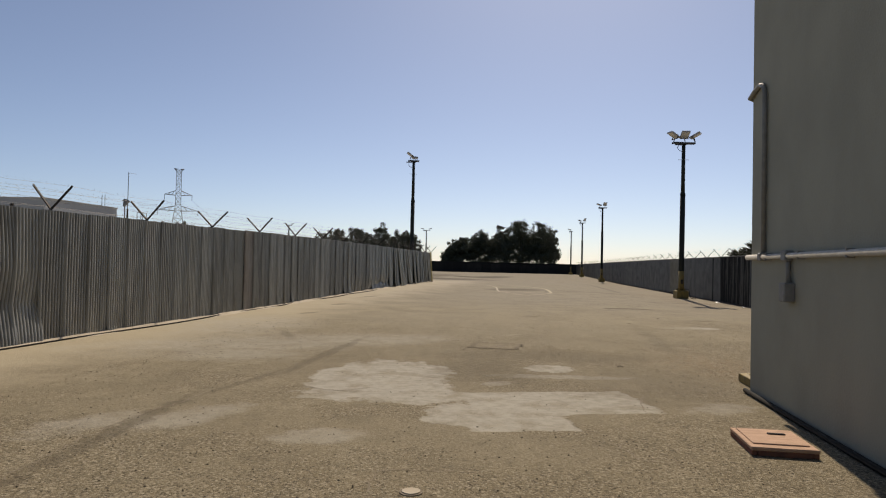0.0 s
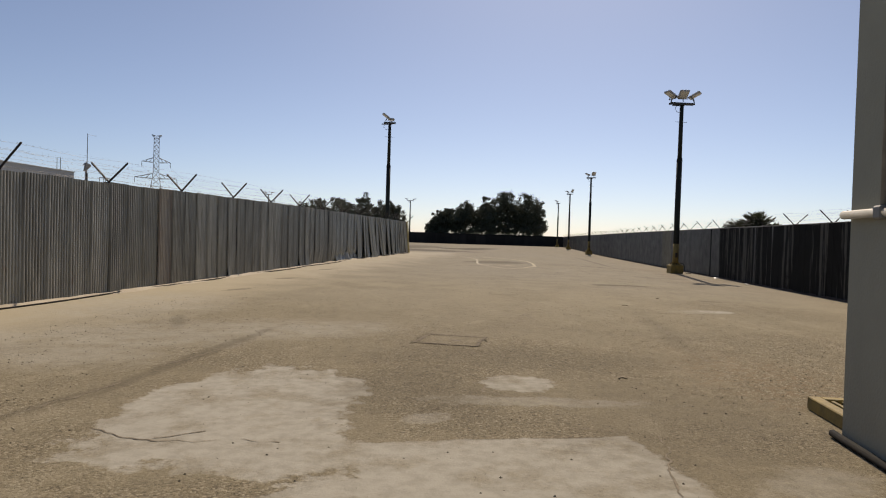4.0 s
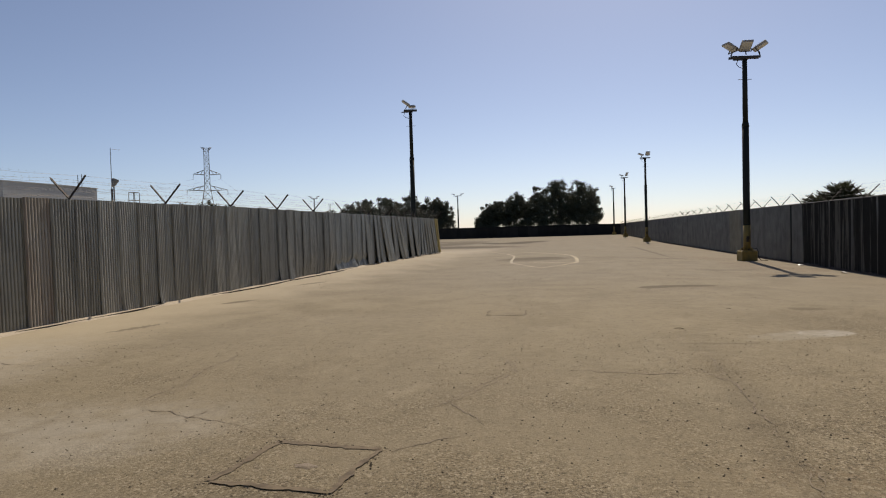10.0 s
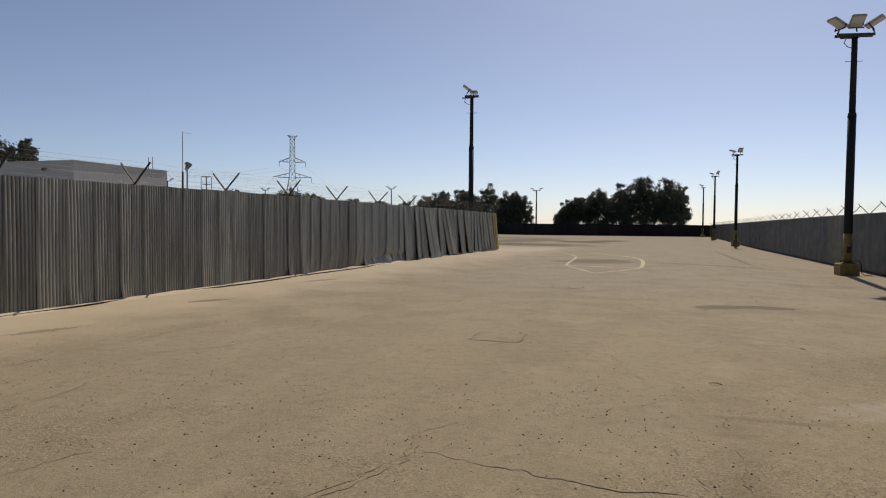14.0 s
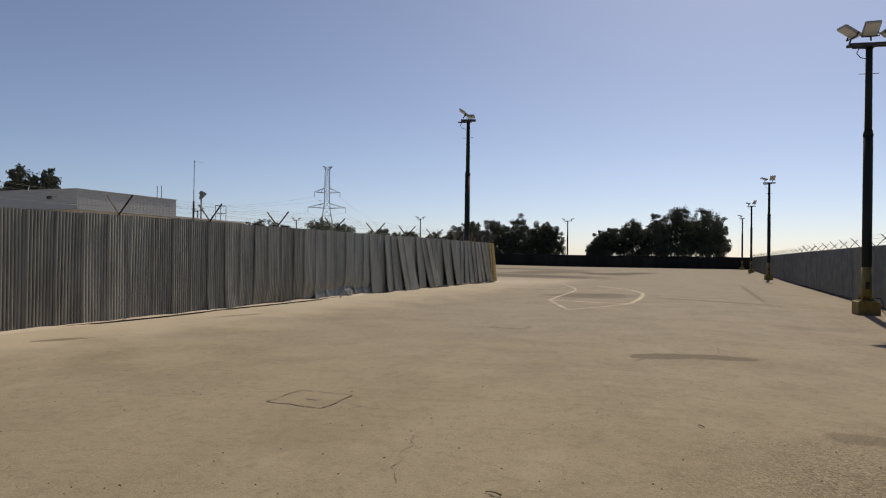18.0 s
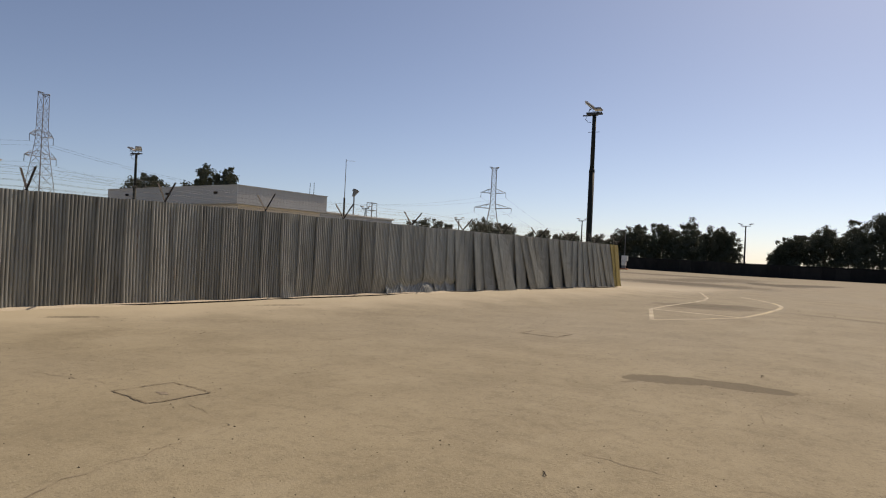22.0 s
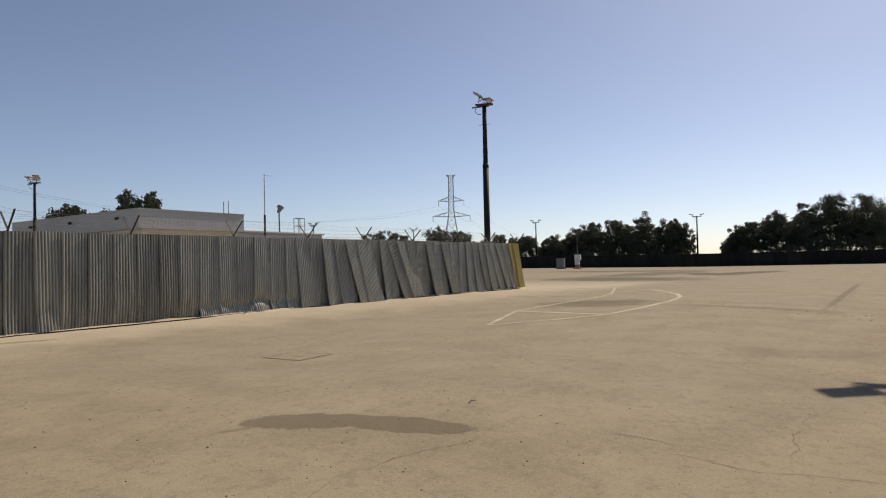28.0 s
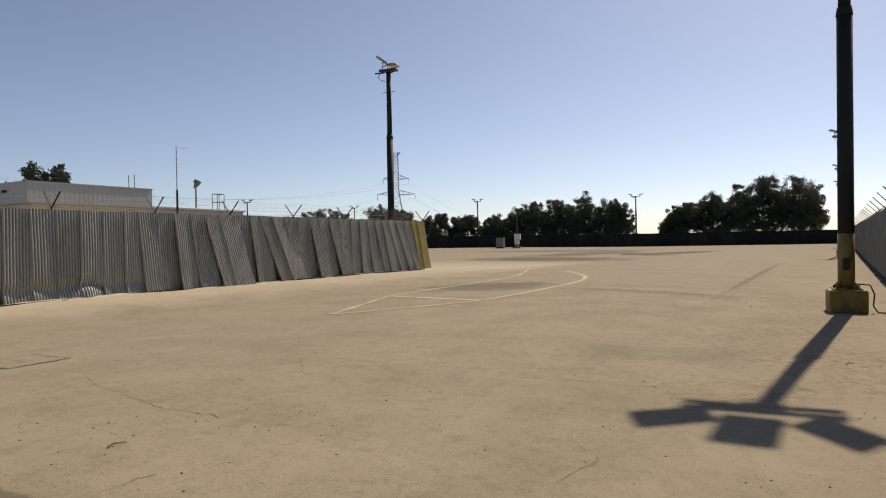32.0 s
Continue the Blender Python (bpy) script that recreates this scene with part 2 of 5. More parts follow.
M_CONDUIT = plain("grey_conduit", (0.25, 0.245, 0.22), (0.18, 0.175, 0.155), 0.6, 0.0, 12)
M_CONDUIT_PALE = plain("pale_conduit", (0.48, 0.46, 0.41), (0.36, 0.345, 0.30), 0.6, 0.0, 12)
M_BOARD = plain("pinkish_plywood", (0.52, 0.33, 0.22), (0.38, 0.23, 0.145), 0.8, 0.0, 5, (1, 6, 1), 0.3, 70)
M_BOARD_EDGE = plain("red_brown_timber", (0.25, 0.10, 0.055), (0.14, 0.06, 0.04), 0.85, 0.0, 9, (1, 5, 1), 0.3)
M_CLAD = plain("pale_grey_cladding", (0.37, 0.385, 0.39), (0.34, 0.355, 0.36), 0.7, 0.0, 0.8, (1, 1, 0.3), 0.05)
M_WALL_TAN = plain("tan_rendered_wall", (0.56, 0.52, 0.46), (0.49, 0.455, 0.40), 0.9, 0.0, 0.8)
M_ROOF = plain("pale_roof_felt", (0.45, 0.44, 0.42), (0.36, 0.35, 0.33), 0.9, 0.0, 1.0)
M_FAR_WALL = plain("black_shade_net", (0.006, 0.006, 0.006), (0.015, 0.0145, 0.013), 0.95, 0.0, 1.2, (1, 1, 0.3), 0.2, 30, spread=0.3)
M_STEEL = plain("tower_steel", (0.15, 0.15, 0.16), (0.21, 0.21, 0.215), 0.6, 0.2, 2, bump=0)
M_CABLE = plain("power_cable", (0.12, 0.12, 0.13), (0.17, 0.17, 0.17), 0.6, 0.3, 2, bump=0)
M_BARK = plain("grey_brown_bark", (0.07, 0.055, 0.04), (0.13, 0.105, 0.08), 0.95, 0.0, 5, (1, 1, 0.3), 0.5)
M_WHITE = plain("white_enamel", (0.68, 0.68, 0.66), (0.55, 0.55, 0.53), 0.5, 0.0, 4, bump=0.05)
M_ORANGE = plain("orange_paint", (0.50, 0.16, 0.06), (0.36, 0.11, 0.05), 0.6, 0.0, 6)
M_CABINET = plain("grey_cabinet_paint", (0.22, 0.22, 0.21), (0.15, 0.15, 0.14), 0.6, 0.1, 4)
M_GAP = plain("dark_joint_dirt", (0.155, 0.128, 0.09), (0.25, 0.205, 0.145), 0.95, 0.0, 14)
M_RIM = plain("cover_joint", (0.09, 0.07, 0.047), (0.20, 0.16, 0.105), 0.95, 0.0, 9)
M_COVER_RIM = plain("cover_rim_concrete", (0.24, 0.20, 0.15), (0.17, 0.14, 0.10), 0.95, 0.0, 12, bump=0.6, grain=90)
M_PEBBLE = plain("dark_pebbles", (0.09, 0.073, 0.052), (0.20, 0.165, 0.115), 0.9, 0.0, 3, spread=0.4)
M_LITTER = plain("rotten_leaf_litter", (0.022, 0.016, 0.012), (0.07, 0.045, 0.03), 0.95, 0.0, 14, bump=0.8, grain=70)
M_SANDBANK = plain("wind_blown_sand", (0.50, 0.44, 0.34), (0.41, 0.35, 0.26), 0.95, 0.0, 2, bump=0.4)


def glass_face():
    mat, nt, b = shader("lamp_glass", 0.18, 0.0, 0.6)
    f = noise_of(nt, place_of(nt), 9)
    nt.links.new(mix_of(nt, f, (0.58, 0.59, 0.58), (0.48, 0.49, 0.48)), b.inputs["Base Color"])
    return mat


def leaf_mat(name, c1, c2):
    mat, nt, b = shader(name, 0.7, 0.0, 0.3)
    g = nt.nodes.new("ShaderNodeNewGeometry")
    col = mix_of(nt, g.outputs["Random Per Island"], c1, c2)
    nt.links.new(col, b.inputs["Base Color"])
    t = nt.nodes.new("ShaderNodeBsdfTranslucent")
    nt.links.new(col, t.inputs[0])
    mx = node(nt, "ShaderNodeMixShader", Fac=0.22)
    nt.links.new(b.outputs[0], mx.inputs[1])
    nt.links.new(t.outputs[0], mx.inputs[2])
    nt.links.new(mx.outputs[0], nt.nodes["Material Output"].inputs[0])
    return mat


M_GLASS = glass_face()
M_LEAF = leaf_mat("dusty_dark_leaves", (0.042, 0.050, 0.032), (0.095, 0.105, 0.070))
M_PALM = leaf_mat("palm_leaves", (0.035, 0.045, 0.024), (0.085, 0.095, 0.055))


def paint_mat():
    """Road paint worn through to the sandy ground."""
    mat, nt, b = shader("worn_road_paint", 0.85)
    p = place_of(nt)
    wear = math_of(nt, "ADD", math_of(nt, "MULTIPLY", noise_of(nt, p, 1.1, 3), 0.55), math_of(nt, "MULTIPLY", noise_of(nt, p, 16, 5, 0.7), 0.5))
    tone = mix_of(nt, ramp_of(nt, noise_of(nt, p, 0.35, 2), 0.42, 0.58), (0.47, 0.42, 0.31), (0.45, 0.385, 0.23))
    nt.links.new(mix_of(nt, ramp_of(nt, wear, 0.41, 0.60), tone, (0.30, 0.255, 0.185)), b.inputs["Base Color"])
    return mat


M_PAINT = paint_mat()


def ellipse_mask(nt, cx, cy, rx, ry, turn=0.0, edge=0.25, rag=0.9, scale=1.6, square=False):
    """1 inside a ragged patch of the ground, 0 outside."""
    g = nt.nodes.new("ShaderNodeNewGeometry")
    m = nt.nodes.new("ShaderNodeMapping")
    m.vector_type = "TEXTURE"
    m.inputs["Location"].default_value = (cx, cy, 0)
    m.inputs["Rotation"].default_value = (0, 0, radians(turn))
    m.inputs["Scale"].default_value = (rx, ry, 1e6)
    nt.links.new(g.outputs["Position"], m.inputs["Vector"])
    if square:
        xy = nt.nodes.new("ShaderNodeSeparateXYZ")
        nt.links.new(m.outputs[0], xy.inputs[0])
        far = math_of(nt, "MAXIMUM", math_of(nt, "ABSOLUTE", xy.outputs[0], 0), math_of(nt, "ABSOLUTE", xy.outputs[1], 0))
    else:
        ln = node(nt, "ShaderNodeVectorMath", op="LENGTH")
        nt.links.new(m.outputs[0], ln.inputs[0])
        far = ln.outputs["Value"]
    r = math_of(nt, "ADD", far, math_of(nt, "MULTIPLY", math_of(nt, "SUBTRACT", noise_of(nt, g.outputs["Position"], scale, 6, 0.65), 0.5), rag))
    return ramp_of(nt, r, 1 + edge / 2, 1 - edge / 2)


def ground_mat(name, y0, y1):
    """Sandy asphalt with the patches and stains that lie between y0 and y1."""
    mat, nt, b = shader(name, 0.95, 0.0, 0.1)

    def here(rows):
        return [a for a in rows if y0 < a[1] + 1.5 * max(a[2], a[3]) and a[1] - 1.5 * max(a[2], a[3]) < y1]
    p = place_of(nt)
    huge, mid = noise_of(nt, p, 0.09, 4), noise_of(nt, p, 0.7, 5, 0.6)
    grit, fine = noise_of(nt, p, 55, 3, 0.7), noise_of(nt, p, 190, 2)
    col = mix_of(nt, ramp_of(nt, mid, 0.35, 0.68), (0.368, 0.300, 0.184), (0.302, 0.244, 0.147))
    col = mix_of(nt, ramp_of(nt, huge, 0.42, 0.62, 0, 0.45), col, (0.330, 0.278, 0.190))
    # long drifts of sand along the traffic
    drift = noise_of(nt, place_of(nt, (0.5, 0.09, 1)), 1.0, 4, 0.6)
    col = mix_of(nt, ramp_of(nt, drift, 0.50, 0.68, 0, 0.5), col, (0.365, 0.308, 0.200))
    # the bare aggregate at the start of the yard
    sep = nt.nodes.new("ShaderNodeSeparateXYZ")
    nt.links.new(p, sep.inputs[0])
    near = math_of(nt, "ADD", sep.outputs[1], math_of(nt, "MULTIPLY", math_of(nt, "SUBTRACT", mid, 0.5), 12))
    near = ramp_of(nt, near, 21, 11)
    col = mix_of(nt, math_of(nt, "MULTIPLY", near, 0.5), col, (0.235, 0.182, 0.106))
    # bare gravelly areas between smoother sandy ones
    gravel = None
    for a in here(GRAVEL):
        k = ellipse_mask(nt, *a)
        gravel = k if gravel is None else math_of(nt, "MAXIMUM", gravel, k)
    gravel = 0.0 if gravel is None else gravel
    loose = math_of(nt, "MULTIPLY", near, ramp_of(nt, noise_of(nt, p, 0.55, 4, 0.6), 0.44, 0.60))
    gravel = math_of(nt, "MAXIMUM", gravel, math_of(nt, "MULTIPLY", loose, 0.8))
    col = mix_of(nt, math_of(nt, "MULTIPLY", gravel, 0.5), col, (0.265, 0.200, 0.112))
    chips = noise_of(nt, p, 42, 4, 0.8)
    speck = math_of(nt, "MULTIPLY", ramp_of(nt, chips, 0.57, 0.615), math_of(nt, "ADD", math_of(nt, "MULTIPLY", gravel, 0.75), 0.14))
    col = mix_of(nt, speck, col, (0.070, 0.054, 0.035))
    pale = math_of(nt, "MULTIPLY", ramp_of(nt, chips, 0.45, 0.39), math_of(nt, "ADD", math_of(nt, "MULTIPLY", gravel, 0.60), 0.12))
    col = mix_of(nt, pale, col, (0.50, 0.41, 0.26))
    col = mix_of(nt, math_of(nt, "MULTIPLY", ramp_of(nt, fine, 0.55, 0.7), 0.25), col, (0.52, 0.45, 0.34))
    # coarse mottling and small stones
    mott = noise_of(nt, p, 7.0, 6, 0.75)
    col = mix_of(nt, ramp_of(nt, mott, 0.46, 0.66, 0, 0.5), col, mix_of(nt, 0.45, col, (0.10, 0.08, 0.055)))
    broad = noise_of(nt, place_of(nt, (1, 0.55, 1)), 1.5, 6, 0.7)
    col = mix_of(nt, math_of(nt, "MULTIPLY", ramp_of(nt, broad, 0.50, 0.66), math_of(nt, "ADD", math_of(nt, "MULTIPLY", near, 0.20), 0.10)), col, (0.170, 0.134, 0.082))
    col = mix_of(nt, math_of(nt, "MULTIPLY", ramp_of(nt, broad, 0.46, 0.32), 0.38), col, (0.430, 0.360, 0.235))
    # single stones of the aggregate
    cells = node(nt, "ShaderNodeTexVoronoi", Scale=62.0, Randomness=1.0)
    nt.links.new(p, cells.inputs["Vector"])
    tone = nt.nodes.new("ShaderNodeSeparateColor")
    nt.links.new(cells.outputs["Color"], tone.inputs[0])
    bare = math_of(nt, "ADD", math_of(nt, "MULTIPLY", gravel, 0.42), math_of(nt, "ADD", math_of(nt, "MULTIPLY", near, 0.10), 0.06))
    col = mix_of(nt, math_of(nt, "MULTIPLY", ramp_of(nt, tone.outputs[0], 0.62, 0.95), bare), col, (0.075, 0.060, 0.040))
    col = mix_of(nt, math_of(nt, "MULTIPLY", ramp_of(nt, tone.outputs[1], 0.70, 0.95), bare), col, (0.56, 0.48, 0.33))
    stone = noise_of(nt, p, 36, 4, 0.8)
    col = mix_of(nt, math_of(nt, "MULTIPLY", ramp_of(nt, stone, 0.56, 0.64), math_of(nt, "ADD", math_of(nt, "MULTIPLY", near, 0.5), 0.30)), col, (0.095, 0.075, 0.05))
    col = mix_of(nt, math_of(nt, "MULTIPLY", ramp_of(nt, stone, 0.42, 0.33), 0.5), col, (0.50, 0.43, 0.31))
    # sand blown against the fence
    line = math_of(nt, "SUBTRACT", sep.outputs[0], math_of(nt, "ADD", math_of(nt, "MULTIPLY", sep.outputs[1], 0.1527), -8.286))
    line = math_of(nt, "ADD", line, math_of(nt, "MULTIPLY", math_of(nt, "SUBTRACT", mid, 0.5), 2.5))
    sand = math_of(nt, "MULTIPLY", ramp_of(nt, line, 3.6, 0.4), ramp_of(nt, sep.outputs[1], 75, 55))
    col = mix_of(nt, math_of(nt, "MULTIPLY", sand, 0.85), col, (0.54, 0.45, 0.30))
    rline = math_of(nt, "SUBTRACT", math_of(nt, "ADD", math_of(nt, "MULTIPLY", sep.outputs[1], 0.1277), 10.07), sep.outputs[0])
    rline = math_of(nt, "ADD", rline, math_of(nt, "MULTIPLY", math_of(nt, "SUBTRACT", mid, 0.5), 3))
    col = mix_of(nt, ramp_of(nt, rline, 3.2, 0.8, 0, 0.28), col, (0.40, 0.32, 0.205))
    # repairs in pale concrete
    grey = None
    for a in here(CONCRETE):
        k = ellipse_mask(nt, *a)
        grey = k if grey is None else math_of(nt, "MAXIMUM", grey, k)
    wash = None
    for a in here(WASH):
        k = ellipse_mask(nt, *a)
        wash = k if wash is None else math_of(nt, "MAXIMUM", wash, k)
    grey = 0.0 if grey is None else grey
    if wash is not None:
        grey = math_of(nt, "MAXIMUM", grey, math_of(nt, "MULTIPLY", wash, 0.55))
    worn = ramp_of(nt, noise_of(nt, p, 2.2, 6, 0.7), 0.32, 0.56, 0.32, 0.95)
    grey = math_of(nt, "MULTIPLY", grey, worn)
    col = mix_of(nt, grey, col, mix_of(nt, ramp_of(nt, noise_of(nt, p, 9, 4), 0.35, 0.7), (0.485, 0.446, 0.362), (0.40, 0.366, 0.292)))
    # reddish dirt by the masts and the corner
    for a in here(DIRT):
        col = mix_of(nt, math_of(nt, "MULTIPLY", math_of(nt, "MULTIPLY", ellipse_mask(nt, *a), ramp_of(nt, noise_of(nt, p, 11, 5, 0.7), 0.46, 0.60)), 0.75), col, (0.27, 0.175, 0.095))
    # oil and water stains
    dark = None
    for a in here(STAINS):
        k = math_of(nt, "MULTIPLY", ellipse_mask(nt, *a[:-1]), a[-1])
        dark = k if dark is None else math_of(nt, "MAXIMUM", dark, k)
    col = mix_of(nt, dark, col, (0.130, 0.102, 0.066))
    hsv = node(nt, "ShaderNodeHueSaturation", Hue=0.506, Value=0.765)
    nt.links.new(col, hsv.inputs["Color"])
    # greyer sand towards the open end
    nt.links.new(ramp_of(nt, sep.outputs[1], 16, 34, 0.85, 0.70), hsv.inputs["Saturation"])
    nt.links.new(hsv.outputs[0], b.inputs["Base Color"])
    h = math_of(nt, "ADD", math_of(nt, "MULTIPLY", grit, math_of(nt, "ADD", math_of(nt, "MULTIPLY", near, 0.45), 0.40)), 0.0)
    h = math_of(nt, "ADD", h, math_of(nt, "MULTIPLY", chips, math_of(nt, "ADD", math_of(nt, "MULTIPLY", gravel, 1.6), 0.2)))
    h = math_of(nt, "MULTIPLY", h, math_of(nt, "SUBTRACT", 1.0, math_of(nt, "MULTIPLY", grey, 0.75)))
    h = math_of(nt, "ADD", h, math_of(nt, "MULTIPLY", cells.outputs["Distance"], math_of(nt, "MULTIPLY", bare, -0.5)))
    bump_of(nt, b, h, 0.55, 0.015)
    return mat


# ragged patches: centre x, y, radii, turn, edge, raggedness, noise scale
CONCRETE = [
    (-0.30, 9.95, 0.80, 0.86, 2, 0.12, 1.3, 2.6, True), (-0.20, 11.05, 0.74, 0.86, 12, 0.16, 1.5, 2.8), (-0.75, 10.6, 0.42, 0.75, 0, 0.16, 1.3, 2.8), (0.2, 9.3, 0.55, 0.4, 20, 0.2, 1.4, 3.0),
    (1.66, 9.14, 0.96, 0.58, 9, 0.05, 0.35, 3.2, True), (0.95, 8.5, 0.70, 0.56, 8, 0.12, 1.3, 3.0), (1.15, 8.2, 0.50, 0.34, 6, 0.10, 0.6, 3.4, True), (1.97, 11.47, 0.34, 0.34, 0, 0.2, 1.2, 4.5),
    (7.15, 19.12, 0.42, 0.26, 24, 0.2, 0.8, 4.0),
]
# thin washes of cement and pale sand
WASH = [
    (-0.55, 7.55, 0.40, 0.24, 8, 0.5, 1.4, 3.0), (2.05, 10.78, 0.9, 0.15, 0, 0.7, 2.6, 5.0), (1.12, 10.2, 0.20, 0.14, 20, 0.4, 1.4, 5.0), (-2.62, 7.75, 0.26, 0.50, -30, 0.9, 2.0, 3.0), (-1.84, 8.1, 0.26, 0.62, -32, 0.9, 2.0, 3.0),
    (-2.7, 12.3, 0.9, 0.7, 10, 1.2, 1.6, 1.6), (3.35, 9.0, 0.40, 0.22, 30, 0.8, 2.2, 4.0), (-3.0, 13.6, 2.2, 1.2, 25, 1.2, 1.6, 1.4), (-4.0, 17.0, 1.3, 2.2, 0, 1.2, 1.6, 1.4), (-1.0, 14.6, 1.5, 0.8, 20, 1.2, 1.8, 1.8), (6.75, 18.95, 0.80, 0.26, 26, 0.6, 1.5, 4.0),
]
DIRT = [(12.6, 35.2, 1.0, 2.0, 0, 0.5, 2.8, 4.5), (13.2, 33.0, 1.0, 1.2, 30, 0.5, 2.8, 4.5), (13.1, 37.8, 0.8, 1.6, 0, 0.5, 2.8, 4.5), (13.2, 42.5, 0.9, 2.5, 10, 0.6, 2.8, 3.0), (11.9, 31.6, 0.8, 0.6, 30, 0.6, 2.8, 5.0), (4.6, 12.0, 0.8, 1.5, 0, 1.2, 2.2, 3.0)]
GRAVEL = [(6.6, 13.6, 2.1, 2.3, 12, 0.5, 1.0, 1.4), (5.2, 11.6, 1.1, 1.6, 0, 0.5, 1.0, 1.6), (1.2, 12.3, 0.9, 1.5, -10, 0.5, 1.2, 1.8), (2.6, 13.0, 1.0, 1.2, 10, 0.8, 1.4, 1.8), (0.3, 5.0, 4.0, 1.8, 0, 0.6, 1.2, 1.2), (3.2, 6.6, 1.6, 2.0, 0, 0.6, 1.2, 1.4), (-3.0, 6.4, 2.0, 1.6, 0, 0.6, 1.2, 1.4), (8.6, 20.0, 1.6, 2.0, 0, 1.2, 1.6, 1.2)]
STAINS = [
    (-1.35, 12.6, 0.10, 2.0, -7, 1.0, 2.2, 3.5, False, 0.5), (-2.24, 7.6, 0.10, 1.5, -2, 0.9, 3.2, 5.0, False, 0.5), (-1.86, 10.0, 0.06, 1.3, -14, 0.9, 3.2, 5.0, False, 0.4), (-2.6, 15.1, 0.10, 0.7, 20, 1.2, 2.6, 3.5, False, 0.4), (4.8, 15.6, 0.16, 2.6, -10, 1.6, 3.4, 2.2, False, 0.26), (1.2, 11.0, 0.5, 0.9, 10, 1.2, 2.2, 3.0, False, 0.35),
    (4.6, 43.9, 1.7, 0.16, 8, 0.8, 2.0, 2.4, False, 0.85), (5.2, 44.9, 1.2, 0.14, 4, 0.8, 2.0, 2.4, False, 0.8), (4.9, 42.6, 1.0, 0.10, 14, 0.8, 2.0, 2.4, False, 0.7), (9.5, 42.9, 2.2, 0.22, -12, 1.4, 2.6, 3.0, False, 0.5),
    (6.82, 26.48, 0.66, 0.28, 30, 0.10, 0.75, 5.0, False, 0.64), (7.62, 26.76, 0.70, 0.27, 12, 0.10, 0.75, 5.0, False, 0.64), (6.45, 26.0, 0.05, 0.26, -24, 0.4, 1.6, 6.0, False, 0.4), (8.25, 22.0, 0.36, 0.2, 10, 0.4, 1.2, 3.0, False, 0.45), (-1.3, 73.6, 7.2, 4.3, -36, 0.9, 2.2, 0.55, False, 0.85), (-1.8, 92.0, 3.4, 13.0, -10, 0.9, 2.2, 0.4, False, 0.7), (4.0, 88.0, 1.9, 7.0, 20, 0.6, 1.8, 0.5, False, 0.9),
    (6.8, 91.0, 2.3, 8.0, -18, 0.6, 1.8, 0.5, False, 0.9), (12.8, 53.4, 0.13, 10.5, -6.7, 1.0, 1.6, 1.5, False, 0.5), (5.0, 43.8, 1.5, 2.2, -30, 0.6, 1.8, 1.5, False, 0.6), (-8.0, 107.0, 10.0, 4.0, 0, 1.0, 1.8, 0.35, False, 0.7),
    (3.2, 10.4, 1.1, 1.3, 10, 1.2, 2.8, 5.0, False, 0.3), (3.0, 12.6, 1.0, 0.5, 20, 1.2, 2.8, 6.0, False, 0.25), (1.6, 12.9, 1.3, 0.6, 10, 1.2, 2.8, 5.0, False, 0.3), (0.9, 11.4, 0.5, 1.1, -20, 1.0, 2.8, 5.0, False, 0.3),
    (-3.05, 24.4, 0.45, 0.12, 60, 0.3, 3.6, 11.0, False, 0.6), (-2.6, 29.2, 0.7, 0.12, 70, 0.3, 3.6, 11.0, False, 0.5), (-3.3, 20.6, 0.5, 0.11, 70, 0.3, 3.6, 11.0, False, 0.5),
    (9.0, 43.0, 3.5, 0.5, -12, 1.2, 1.8, 0.8, False, 0.25), (11.2, 33.5, 1.2, 0.5, 20, 1.0, 1.8, 1.6, False, 0.25), (5.45, 18.27, 0.5, 0.06, -4, 0.6, 1.8, 5.0, False, 0.35),
]
BANDS = (-1e4, 10.0, 13.0, 24.0, 1e4)
M_GROUNDS = [ground_mat("sandy_asphalt", a, b) for a, b in zip(BANDS, BANDS[1:])]


def band_of(y):
    return sum(y > b for b in BANDS[1:-1])


# ---- the ground ----
def ground():
    def steps(lo, hi, step, far):
        mid = list(np.arange(lo, hi + 0.01, step))
        return [lo - f for f in reversed(far)] + mid + [hi + f for f in far]
    far = [8, 25, 60, 140, 320, 800, 1800, 2700]
    xs, ys = steps(-62, 42, 1.0, far), steps(-12, 160, 1.0, far)
    verts = [(x, y, ground_z(x, y)) for y in ys for x in xs]
    n = len(xs)
    faces = [(j * n + i, j * n + i + 1, (j + 1) * n + i + 1, (j + 1) * n + i) for j in range(len(ys) - 1) for i in range(n - 1)]
    g = Geo()
    g.v, g.f = verts, faces
    me = g.mesh("ground", None, True)
    for mat in M_GROUNDS:
        me.materials.append(mat)
    for f in me.polygons:
        f.material_index = band_of(f.center.y)
    ob = new("ground", me)
    tagged(ob, "sandy worn asphalt yard with cracks and pale concrete repairs", "ground", kind="structure")


ground()


# ---- corrugated fences ----
PITCH = 0.072


def rib(x, deep):
    """Broad, slightly rounded ribs between narrower valleys."""
    t = abs((x / PITCH) % 1.0 - 0.5) * 2
    cap = 0.12 * deep
    return deep * 0.5 - cap * min(1.0, t / 0.55) ** 2 - (deep - cap) * smooth01(t, 0.46, 0.97)


